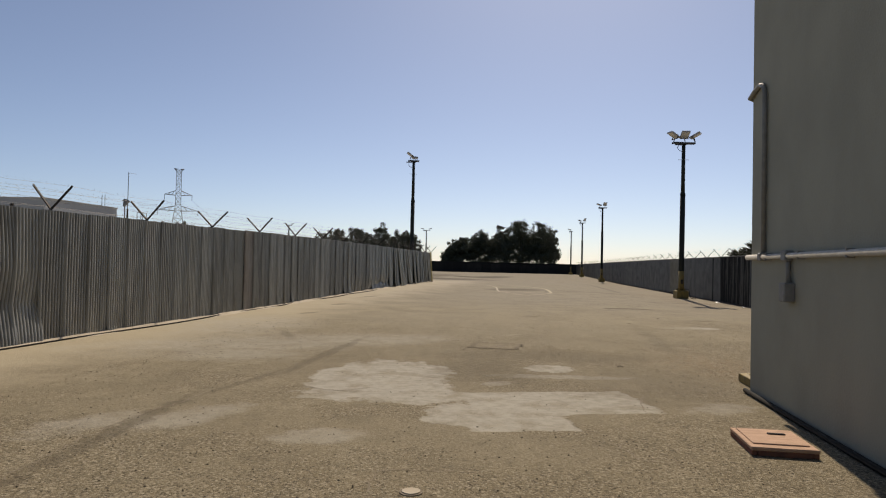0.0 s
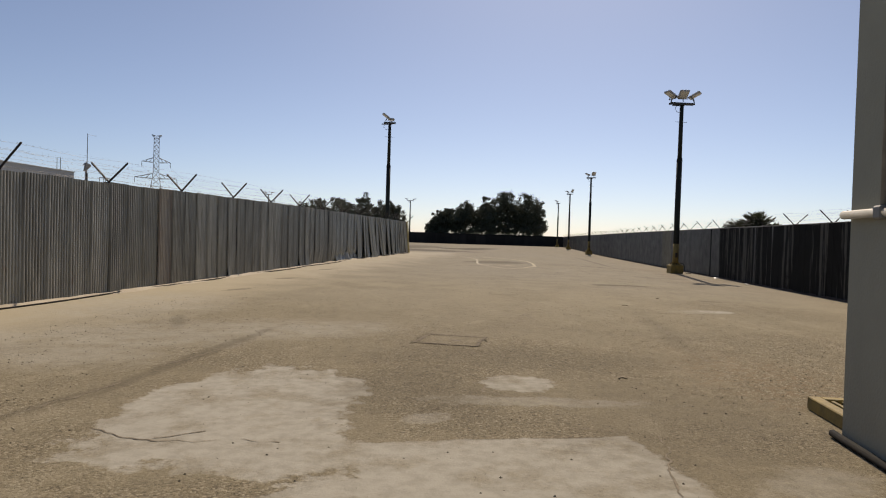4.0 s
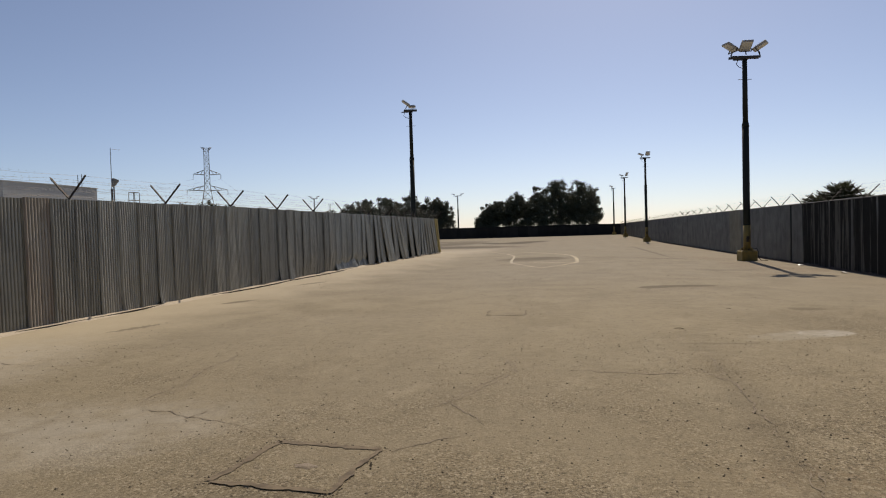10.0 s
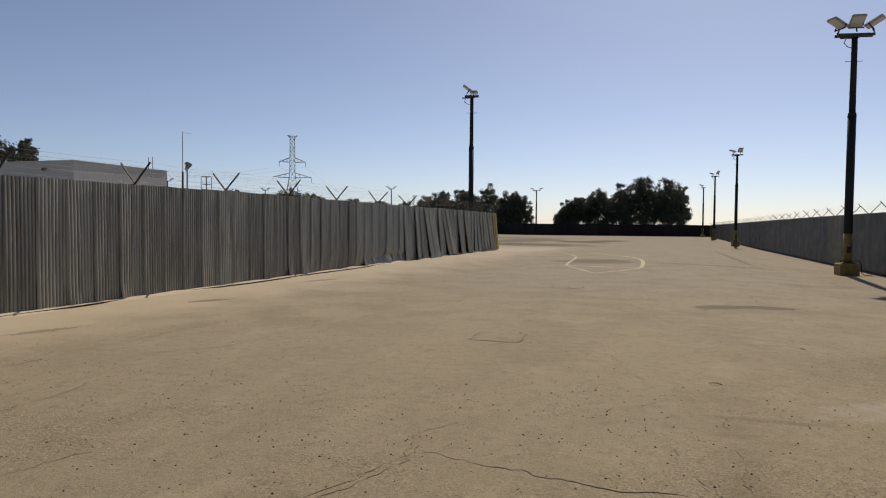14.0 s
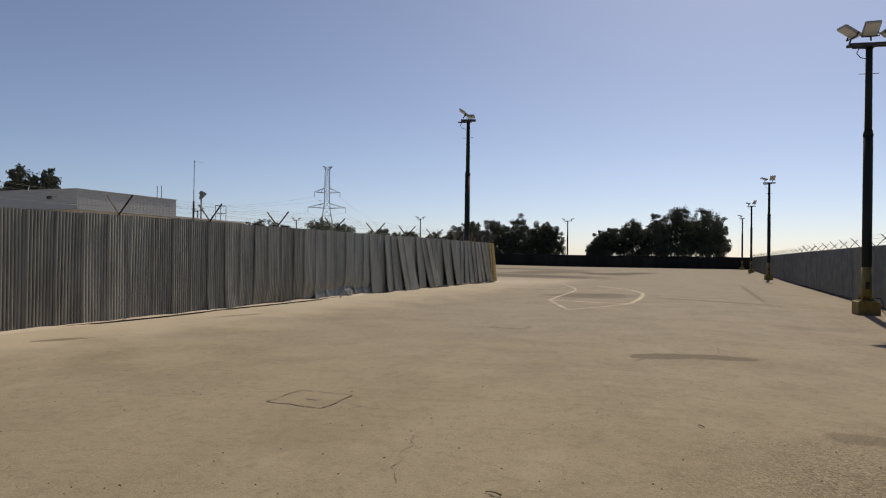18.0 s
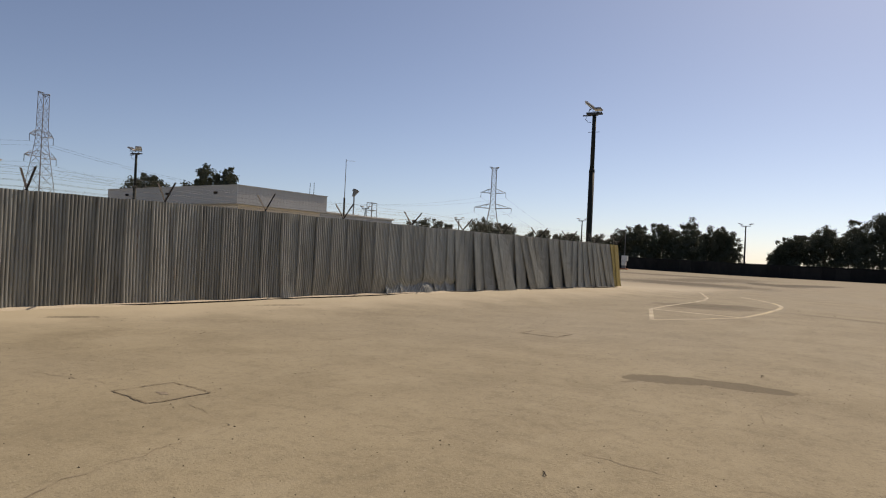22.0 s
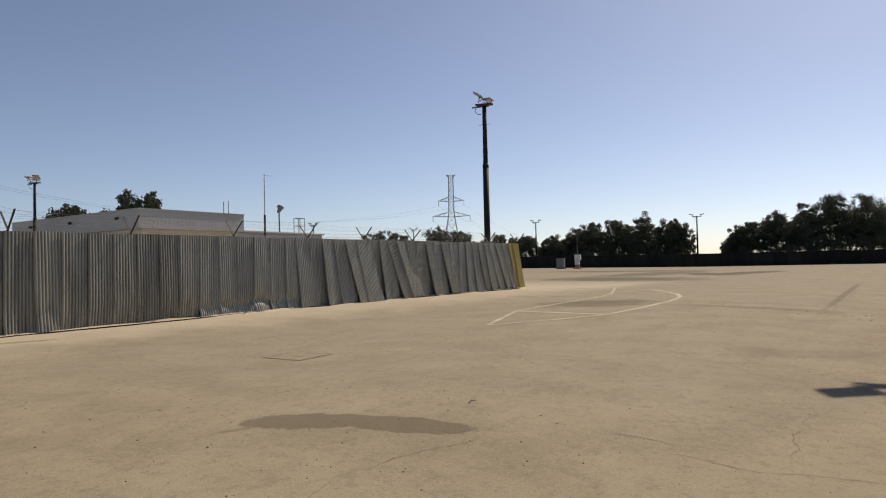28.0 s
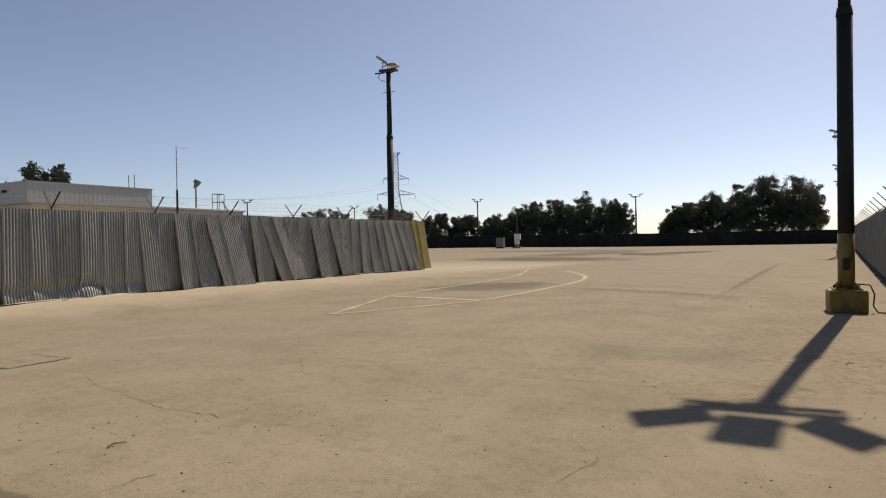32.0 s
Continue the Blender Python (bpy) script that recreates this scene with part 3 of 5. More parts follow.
def sheet_mesh(width, height, seed, bend=0.0, dent=0.0, per=12, rows=6, mat=None, slump=0.0, deep=0.032, kink=0.0, fold=0.0, tuck=0.0):
    """One corrugated sheet; origin at its top edge's start, x along the fence, y outward. fold: the foot kicked out; tuck: pushed in."""
    rnd = random.Random(seed)
    ph, sway = rnd.random() * 6.28, rnd.uniform(-1, 1)
    cols = max(4, round(width / PITCH * per))
    levels = [j / rows for j in range(rows + 1)]
    if fold or tuck:
        levels = [0, 0.2, 0.4, 0.6, 0.72, 0.78, 0.82, 0.855, 0.89, 0.925, 0.96, 1.0]
    g = Geo()
    for v in levels:
        for i in range(cols + 1):
            u = i / cols
            x = u * width
            low = max(0.0, (v - 0.72) / 0.28)
            y = rib(x, deep)
            y += bend * math.sin(math.pi * v) * (0.4 + 0.6 * math.sin(2.2 * u + ph)) + dent * low * low * (0.5 + 0.5 * math.sin(3.5 * u + ph))
            rise = 0.0
            if kink:
                y += kink * (1 - abs(2 * min(1.0, max(0.0, (v - 0.45) / 0.5)) - 1)) * -0.5 + kink * max(0.0, (v - 0.70) / 0.30)
                x += kink * 0.9 * math.sin(3.1 * v) * (0.3 + 0.7 * u)
            if fold:
                foot = max(0.0, (v - 0.80 + 0.03 * math.sin(4 * u + ph)) / 0.20)
                y += fold * (-0.8 * math.sin(math.pi * min(1.0, foot * 1.7)) + 1.5 * max(0.0, foot - 0.5) * (0.75 + 0.35 * math.sin(5 * u + ph)))
                rise = fold * 0.5 * max(0.0, foot - 0.5)
            y -= tuck * low ** 1.5
            g.v.append((x + slump * v * height + 0.012 * sway * math.sin(2.5 * v + ph), y, -v * height - 0.004 * math.sin(9 * u + ph) * (v > 0.9) - 0.05 * abs(dent) * low * u + rise))
    n = cols + 1
    g.f = [(j * n + i, (j + 1) * n + i, (j + 1) * n + i + 1, j * n + i + 1) for j in range(len(levels) - 1) for i in range(cols)]
    return g.mesh("sheet", mat, True)


def fence_frame(x, y, z, lean=0.0, yaw=0.0, out=0.0, pitch=0.0, slope=0.1527, flip=False):
    """Pose on a fence line: local x along the line, local y towards the yard."""
    a = math.degrees(math.atan2(1, slope))
    m = pose(x, y, z, 0, 0, a)
    if flip:
        turn = pose(0, 0, 0, pitch, lean, yaw)
        return m @ pose(0, out, 0) @ turn
    return m @ pose(0, -out, 0) @ Matrix.Diagonal((1, -1, 1, 1)) @ pose(0, 0, 0, pitch, lean, yaw)


def barbed(fence, ends, r=0.0017, step=0.16, barbs=True):
    """One strand of barbed wire between the points, sagging a little."""
    g = Geo()
    for a, b in zip(ends, ends[1:]):
        a, b = Vector(a), Vector(b)
        mid = (a + b) / 2 - Vector((0, 0, random.uniform(0.01, 0.05)))
        g.tube(a, mid, r, n=4, caps=False), g.tube(mid, b, r, n=4, caps=False)
        if barbs:
            for k in range(int((b - a).length / step)):
                p = a.lerp(b, (k + 0.5) * step / (b - a).length)
                d = Vector((random.uniform(-1, 1), random.uniform(-1, 1), random.uniform(-1, 1))).normalized() * 0.022
                g.tube(p - d, p + d, 0.0013, n=3, caps=False)
    part("wire", g, M_WIRE, fence)


def arm_mesh(side, w=0.042):
    g = Geo()
    a, b = Vector((0, 0, -0.02)), Vector((0, side * 0.39, 0.40))
    q = (b - a).to_track_quat("Z", "X").to_matrix().to_4x4()
    m = Matrix.Translation((a + b) / 2) @ q
    L = (b - a).length
    g.box((0, 0.43 * w, 0), (w, 0.005, L), m), g.box((0.43 * w, 0, 0), (0.005, w, L), m)
    return g.mesh("arm", M_IRON)


ARMS = {w: (arm_mesh(1, w), arm_mesh(-1, w)) for w in (0.042, 0.026)}
FR = [0.12, 0.40, 0.68, 0.95]


def v_posts(fence, spots, slope, back, barbs=True, foot=-2.3, arm=0.042):
    """Posts behind the sheets, each with two arms, and the strands between them."""
    pg = Geo()
    pg.box((0, back, foot / 2 - 0.03), (0.06, 0.06, -foot)), pg.box((0, back / 2, -0.03), (0.05, abs(back), 0.04))
    pm = pg.mesh("post", M_IRON)
    for x, y, z in spots:
        m = fence_frame(x, y, z, slope=slope, flip=True)
        post = part("post", pm, None, fence, m=m @ pose(random.uniform(-0.02, 0.02), 0, 0, random.uniform(-0.5, 0.5), random.uniform(-1.5, 1.5), 0))
        part("arm", ARMS[arm][0], None, post, m=pose(0, 0, 0, random.uniform(-4, 4), 0, 0))
        part("arm", ARMS[arm][1], None, post, m=pose(0, 0, 0, random.uniform(-4, 4), 0, 0))
    for side in (1, -1):
        for f in FR:
            barbed(fence, [fence_frame(x, y, z, slope=slope, flip=True) @ Vector((0, side * 0.39 * f, 0.42 * f - 0.01)) for x, y, z in spots], barbs=barbs)


def left_fence():
    fence = thing("corrugated_fence", pose(0, 0, 0), "weathered corrugated metal fence with barbed wire arms beside the yard", "fence")
    wide = 9 * PITCH
    old_set = [sheet_mesh(wide, 2.26, 80 + k, bend=0.008 * (k % 3 - 1), dent=0.012 * (k % 2), mat=M_ZINC_OLD) for k in range(6)]
    old_bent = [sheet_mesh(wide, 2.26, 90 + k, bend=0.02, dent=0.04 + 0.03 * k, mat=M_ZINC_OLD, rows=9) for k in range(3)]
    kinked = [sheet_mesh(wide, 2.26, 120 + k, bend=0.02, mat=M_ZINC_OLD, rows=16, kink=0.085 + 0.03 * k) for k in range(2)]
    rusty = [sheet_mesh(wide, 2.26, 130 + k, bend=0.01, mat=M_ZINC_RUST) for k in range(2)]
    dark_set = [sheet_mesh(wide, 2.26, 110 + k, mat=M_ZINC_DULL) for k in range(2)]
    plain_set = [sheet_mesh(wide, 2.26, k, bend=0.010 * (k % 3 - 1), mat=M_ZINC) for k in range(6)]
    bent_set = [sheet_mesh(wide, 2.26, 20 + k, bend=0.03 * (1 if k % 2 else -0.6), dent=0.03 + 0.02 * (k % 3), mat=M_ZINC, rows=9) for k in range(6)]
    tucked = [sheet_mesh(wide, 2.26, 50 + k, bend=0.012, mat=M_ZINC_OLD, tuck=0.035 + 0.02 * k) for k in range(3)]
    folded = [sheet_mesh(wide, 2.26, 40 + k, bend=0.02, mat=M_ZINC, fold=0.05 + 0.015 * k) for k in range(4)]
    yellow_set = [sheet_mesh(0.62, 2.26, 60 + k, bend=0.02, dent=0.03, mat=M_SHEET_YELLOW, slump=0.30 - 0.10 * k) for k in range(2)]
    # the loose sheets: where each top corner hangs, and how far its foot has slid, in degrees
    tops = (37.32, 37.86, 38.38, 38.90, 39.38, 39.88, 40.45, 41.06, 41.45, 41.95, 42.50, 43.08, 43.66, 44.12, 44.60, 45.20, 45.79, 46.30, 46.79, 47.20, 47.65, 48.08, 48.60, 49.15, 49.66, 50.10)
    slid = (4, 2, 4, 7, 13, 12, 3, 6, 18, 19, 14, 5, 11, 8, 15, 6, 2, 4, 7, 15, 13, 20, 21, 20, 0, 0)
    flare = (1, 0, 2, 2, 4, 4, 0, 2, 4, 4, 2, 0, 3, 1, 3, 1, 0, 1, 2, 2, 2, 3, 3, 3, 2, 2)
    rnd = random.Random(5)
    step = 8 * PITCH * math.cos(math.atan(0.1527))
    upright = [-6.90 + step * k for k in range(78) if -6.90 + step * k < 37.1]
    rows = [(y, 0, 0) for y in upright] + list(zip(tops, slid, flare))
    for k, (y, slide, out) in enumerate(rows):
        x = left_x(y)
        loose = y > 37.2
        zt = 2.20 + 0.13 * smooth01(y, 10, 30) + rnd.uniform(-0.010, 0.010)
        zg = ground_z(x, y + 0.3)
        battered = rnd.random() < 0.12
        me = rnd.choice((old_bent if battered else old_set) if y < 33.9 else (bent_set if battered else plain_set))
        if loose:
            me = sheet_mesh(wide + 0.10, 2.26, 200 + k, bend=rnd.uniform(-0.03, 0.03), dent=rnd.uniform(0.0, 0.06), mat=M_ZINC, rows=9, slump=math.tan(radians(slide)))
        if 30.3 < y < 33.9:
            me = tucked[k % 3]
        if 33.9 < y < 37.1:
            me = folded[k % 4]
        if 11.3 < y < 12.6:
            me = kinked[k % 2]
        if 19.9 < y < 20.9:
            me = rusty[k % 2]
        if y > 49.4:
            me = yellow_set[k % 2]
        lean = rnd.uniform(-0.25, 0.25) + (rnd.uniform(-0.9, 0.6) if 24 < y < 37 else 0)
        proud = rnd.random() < 0.12 + 0.35 * smooth01(y, 19, 27)
        yaw = rnd.uniform(-2.9, -2.3) - 0.4 * smooth01(y, 22, 27) - ((1.0 + 1.0 * smooth01(y, 20, 27)) if proud else 0.0) - (rnd.uniform(0.5, 3.0) if loose else 0.0)
        pitch = rnd.uniform(-0.1, 0.4) + 1.4 * out
        m = fence_frame(x, y, zt, lean, yaw, 0.055 + 0.02 * proud + 0.025 * loose, pitch)
        s = (zt - zg + 0.02 + rnd.uniform(-0.03, 0.02)) / 2.26
        part("sheet", me, None, fence, m=m @ Matrix.Diagonal((1, 1, s, 1)))
    # an older skin behind the outer sheets
    for k in range(77):
        y = 6.2 + step * k
        if y > 50.2:
            break
        x = left_x(y)
        zt = 2.17 + 0.13 * smooth01(y, 10, 30)
        part("sheet", dark_set[k % 2] if y < 33 else plain_set[k % 6], None, fence, m=fence_frame(x, y, zt, 0, 0, -0.06 if y > 33 else -0.03) @ Matrix.Diagonal((1, 1, (zt - ground_z(x, y + 0.3) + 0.02) / 2.26, 1)))
    spots = []
    for y in (-5.6, -2.9, -0.2, 2.5, 5.2, 7.9, 10.6, 13.31, 16.03, 18.73, 21.5, 24.28, 27.0, 29.65, 32.3, 35.2, 37.86, 40.38, 42.97, 45.6, 48.2):
        spots.append((left_x(y), y, 2.22 + 0.13 * smooth01(y, 10, 30)))
    spots.append((left_x(50.7), 50.7, 2.36))
    v_posts(fence, spots, 0.1527, 0.11)
    g = Geo()
    for a, b in zip(spots, spots[1:]):
        for dz in (-0.10, -1.2, -2.0):
            g.tube((a[0] - 0.09, a[1], a[2] + dz), (b[0] - 0.09, b[1], b[2] + dz), 0.022, n=6)
    part("rail", g, M_IRON, fence)
    ex, ey = left_x(50.95), 50.95
    # and back to close the compound
    bx, by = ex - 0.1, ey + 0.1
    for k in range(24):
        m = pose(bx - 0.58 * k, by + 0.08 * k, 2.3, 0, 0, 172) @ Matrix.Diagonal((1, -1, 1, 1)) @ pose(0, 0, 0, 0, 0, rnd.uniform(-1, 1))
        part("sheet", plain_set[k % 6], None, fence, m=m)
    # a low sill of sand and a hose along the foot
    g = Geo()
    pts = []
    for k in range(0, 96):
        y = -6 + 0.6 * k
        if y > 50.4:
            break
        x = left_x(y) + 0.20 + 0.05 * math.sin(k * 0.7) + 0.05 * math.sin(k * 0.23)
        pts.append((x, y, ground_z(x, y) + 0.012))
    g.pipe(pts, 0.016, 6)
    hose = new("hose", g.mesh("hose", M_BLACK, True))
    tagged(hose, "thin dark hose lying along the foot of the corrugated fence", "hose")


left_fence()


def right_fence():
    fence = thing("sheet_fence", pose(0, 0, 0), "dark and grey sheet metal fence with barbed wire arms", "fence")
    cache = {}

    def sheet(w, mat, k, per=4):
        key = (w, mat.name, k % 3, per)
        deep = 0.014 if mat is M_SHEET_BLACK else 0.006
        if key not in cache:
            cache[key] = sheet_mesh(w + 0.04, 2.36, hash_seed(key), bend=0.006 * (k % 3 - 1), dent=0.012 * (k % 2), per=per, rows=4, mat=mat, deep=deep)
        return cache[key]

    def hash_seed(key):
        return int(key[0] * 100) + key[2] * 7 + len(key[1])

    rnd = random.Random(11)
    y, k = -7.0, 0
    while y < 139:
        x = right_x(y)
        if y < 35.8:
            black = rnd.random() < 0.80
            mat, w = (M_SHEET_BLACK, rnd.choice((0.64, 0.42, 0.28, 0.42))) if black else (rnd.choice((M_ZINC_DULL, M_ZINC_DULL, M_ZINC_GREY)), rnd.choice((0.10, 0.16, 0.28, 0.36)))
        elif y < 39.5:
            mat, w = (M_SHEET_BLACK, 0.28) if k % 4 == 0 else (M_ZINC_GREY, 0.64)
        elif 45.5 < y < 48:
            mat, w = M_SHEET_TAN, 0.64
        elif y < 58:
            mat, w = M_ZINC_GREY, 0.64
        elif y < 68:
            mat, w = (M_ZINC_GREY if k % 4 else M_ZINC_DULL), 0.64
        else:
            mat, w = (M_ZINC_DULL if rnd.random() < 0.75 else M_ZINC_GREY), 0.92
        zt = 2.15 + 0.06 * smooth01(y, 25, 60) + rnd.uniform(-0.015, 0.015)
        zg = ground_z(x, y)
        q = 1.0 if y < 40 else 0.25
        m = fence_frame(x, y, zt, q * rnd.uniform(-0.5, 0.5), q * rnd.uniform(-0.7, 0.7), 0.03 + 0.006 * (k % 2), q * rnd.uniform(-0.4, 0.4), 0.1277, True)
        part("sheet", sheet(w, mat, k, 4 if y < 60 else 3), None, fence, m=m @ Matrix.Diagonal((1, 1, (zt - zg + 0.03) / 2.36, 1)))
        y += w * 0.98
        k += 1
    for k in range(100):
        y = -7.0 + 0.86 * k
        zt = 2.13 + 0.06 * smooth01(y, 25, 60)
        back = M_SHEET_BLACK if y < 36 else M_ZINC_DULL
        part("sheet", sheet(0.92, back, 0, 3), None, fence, m=fence_frame(right_x(y), y, zt, 0, 0, -0.02, 0, 0.1277, True))
    spots = [(right_x(y), y, 2.15 + 0.06 * smooth01(y, 25, 60)) for y in (22.4 + 2.77 * k for k in range(-10, 42))]
    v_posts(fence, spots[:26], 0.1277, -0.09, barbs=False, foot=-2.4, arm=0.026)
    v_posts(fence, spots[25:], 0.1277, -0.09, barbs=False, foot=-2.4, arm=0.026)
    g = Geo()
    for a, b in zip(spots, spots[1:]):
        g.tube((a[0], a[1], a[2] + 0.01), (b[0], b[1], b[2] + 0.01), 0.025, n=6)
    part("rail", g, M_RAIL, fence, "pale top rail")


right_fence()


def far_wall():
    wall = thing("wall_far", pose(0, 0, 0), "low wall screened with black shade net across the yard's end", "wall", kind="structure")
    g0 = Geo()
    g0.soft_box((0, 0, 1.1), (2.04, 0.18, 2.3), 0.02)
    me = g0.mesh("panel", M_FAR_WALL)
    rnd = random.Random(3)
    for k in range(60):
        x = 27.2 - 2.0 * k
        y = 141.5 - 0.02 * (27 - x)
        part("panel", me, None, wall, m=pose(x, y, ground_z(x, y) - 0.1 + rnd.uniform(-0.04, 0.04), 0, 0, rnd.uniform(-0.8, 0.8)))


far_wall()


# ---- near building ----
def near_building():
    a, d = Vector((4.08, 9.93, 0)), Vector((0.139, 0.9903, 0))
    m = Matrix.Translation(a) @ pose(0, 0, 0, 0, 0, math.degrees(math.atan2(d.y, d.x)))
    # local: x along the wall to its corner at 0 (wall at negative x), y to the left (towards the yard)
    b = thing("building_near", m, "plain beige grey plastered building with surface conduits", "building", kind="structure")
    g = Geo()
    g.soft_box((-8, -4.0, 3.4), (16, 8.0, 7.2), 0.03)
    part("wall", g, M_PLASTER, b)
    g = Geo()
    pts = [(0.02, -0.06, 3.47), (0.0, 0.03, 3.50), (-0.14, 0.032, 3.53), (-0.36, 0.032, 3.56), (-0.47, 0.032, 3.53), (-0.53, 0.032, 3.44), (-0.53, 0.032, 1.62)]
    g.pipe(pts, 0.026, 10)
    part("conduit", g, M_CONDUIT, b, "grey upright conduit with a bend", True)
    g = Geo()
    g.pipe([(-0.02, 0.045, 1.60), (-14, 0.045, 1.60)], 0.03, 10)
    part("conduit", g, M_CONDUIT_PALE, b, "pale level conduit", True)
    g = Geo()
    g.soft_box((-0.53, 0.04, 1.60), (0.10, 0.085, 0.09), 0.012), g.soft_box((-1.26, 0.04, 1.60), (0.13, 0.085, 0.11), 0.012)
    part("junction", g, M_CONDUIT, b)
    g = Geo()
    g.pipe([(-1.28, 0.032, 1.56), (-1.28, 0.032, 1.30)], 0.024, 10)
    part("drop_pipe", g, M_CONDUIT, b, "", True)
    g = Geo()
    g.soft_box((-1.30, 0.05, 1.235), (0.15, 0.11, 0.19), 0.012), g.soft_box((-1.20, 0.045, 1.20), (0.06, 0.08, 0.10), 0.01)
    part("switch_box", g, M_CONDUIT, b, "small grey switch box")
    for x in (-0.7, -1.6, -2.6, -3.8, -5.2, -7.0):
        g = Geo()
        g.box((x, 0.03, 1.60), (0.03, 0.075, 0.08))
        part("clip", g, M_CONDUIT, b)
    g = Geo()
    g.pipe([(0.03, 0.04, 0.03), (-15, 0.04, 0.03)], 0.026, 10)
    part("foot_pipe", g, M_BLACK, b, "dusty pipe along the foot of the wall", True)


near_building()


def ply_cover():
    m = pose(3.17, 7.54, 0.0, 0, 0, -9)
    c = thing("timber_hatch_cover", m, "pinkish timber hatch cover lying on the ground beside the wall", "cover")
    g = Geo()
    g.soft_box((0, 0, 0.055), (0.50, 0.64, 0.028), 0.006)
    part("top_board", g, M_BOARD, c)
    g = Geo()
    g.soft_box((0.0, 0.03, 0.073), (0.42, 0.50, 0.012), 0.004)
    part("inner_board", g, M_BOARD, c)
    for x, y, sx, sy in ((-0.225, 0, 0.045, 0.62), (0.225, 0, 0.045, 0.62), (0, -0.295, 0.40, 0.04), (0, 0.295, 0.40, 0.04)):
        g = Geo()
        g.soft_box((x, y, 0.02), (sx, sy, 0.045), 0.006)
        part("batten", g, M_BOARD_EDGE, c)
    g = Geo()
    g.soft_box((0.06, 0.1, 0.084), (0.14, 0.03, 0.014), 0.004)
    part("handle", g, M_IRON, c, "rusty iron pull handle")


ply_cover()


def yellow_grate():
    m = pose(5.03, 10.03, 0.0, 0, 0, -8)
    c = thing("drain_grate", m, "yellow painted framed grating lying on the ground", "grate")
    for x, y, sx, sy in ((-0.75, 0, 0.10, 1.3), (0.75, 0, 0.10, 1.3), (0, -0.6, 1.4, 0.10), (0, 0.6, 1.4, 0.10)):
        g = Geo()
        g.soft_box((x, y, 0.055), (sx, sy, 0.11), 0.008)
        part("frame_bar", g, M_YELLOW, c)
    for k in range(17):
        g = Geo()
        g.soft_box((-0.64 + 0.08 * k, 0, 0.085), (0.03, 1.1, 0.03), 0.004)
        part("slat", g, M_YELLOW, c)


yellow_grate()


# ---- lamp masts ----
def flood_meshes():
    h, gl, yk = Geo(), Geo(), Geo()
    h.soft_box((0.34, 0, 0.055), (0.70, 0.52, 0.11), 0.03)
    for k in range(6):
        h.box((0.12 + 0.09 * k, 0, 0.12), (0.018, 0.40, 0.04))
    gl.soft_box((0.34, 0, -0.004), (0.62, 0.44, 0.016), 0.004)
    yk.box((0.16, 0.27, -0.03), (0.05, 0.012, 0.18)), yk.box((0.16, -0.27, -0.03), (0.05, 0.012, 0.18)), yk.box((0.16, 0, -0.125), (0.05, 0.55, 0.014))
    yk.tube((0.16, 0, -0.125), (0.14, 0, -0.30), 0.03, n=8)
    return h.mesh("floodlight", M_LAMP), gl.mesh("glass", M_GLASS), yk.mesh("yoke", M_LAMP_DARK)


FLOOD, FGLASS, FYOKE = flood_meshes()


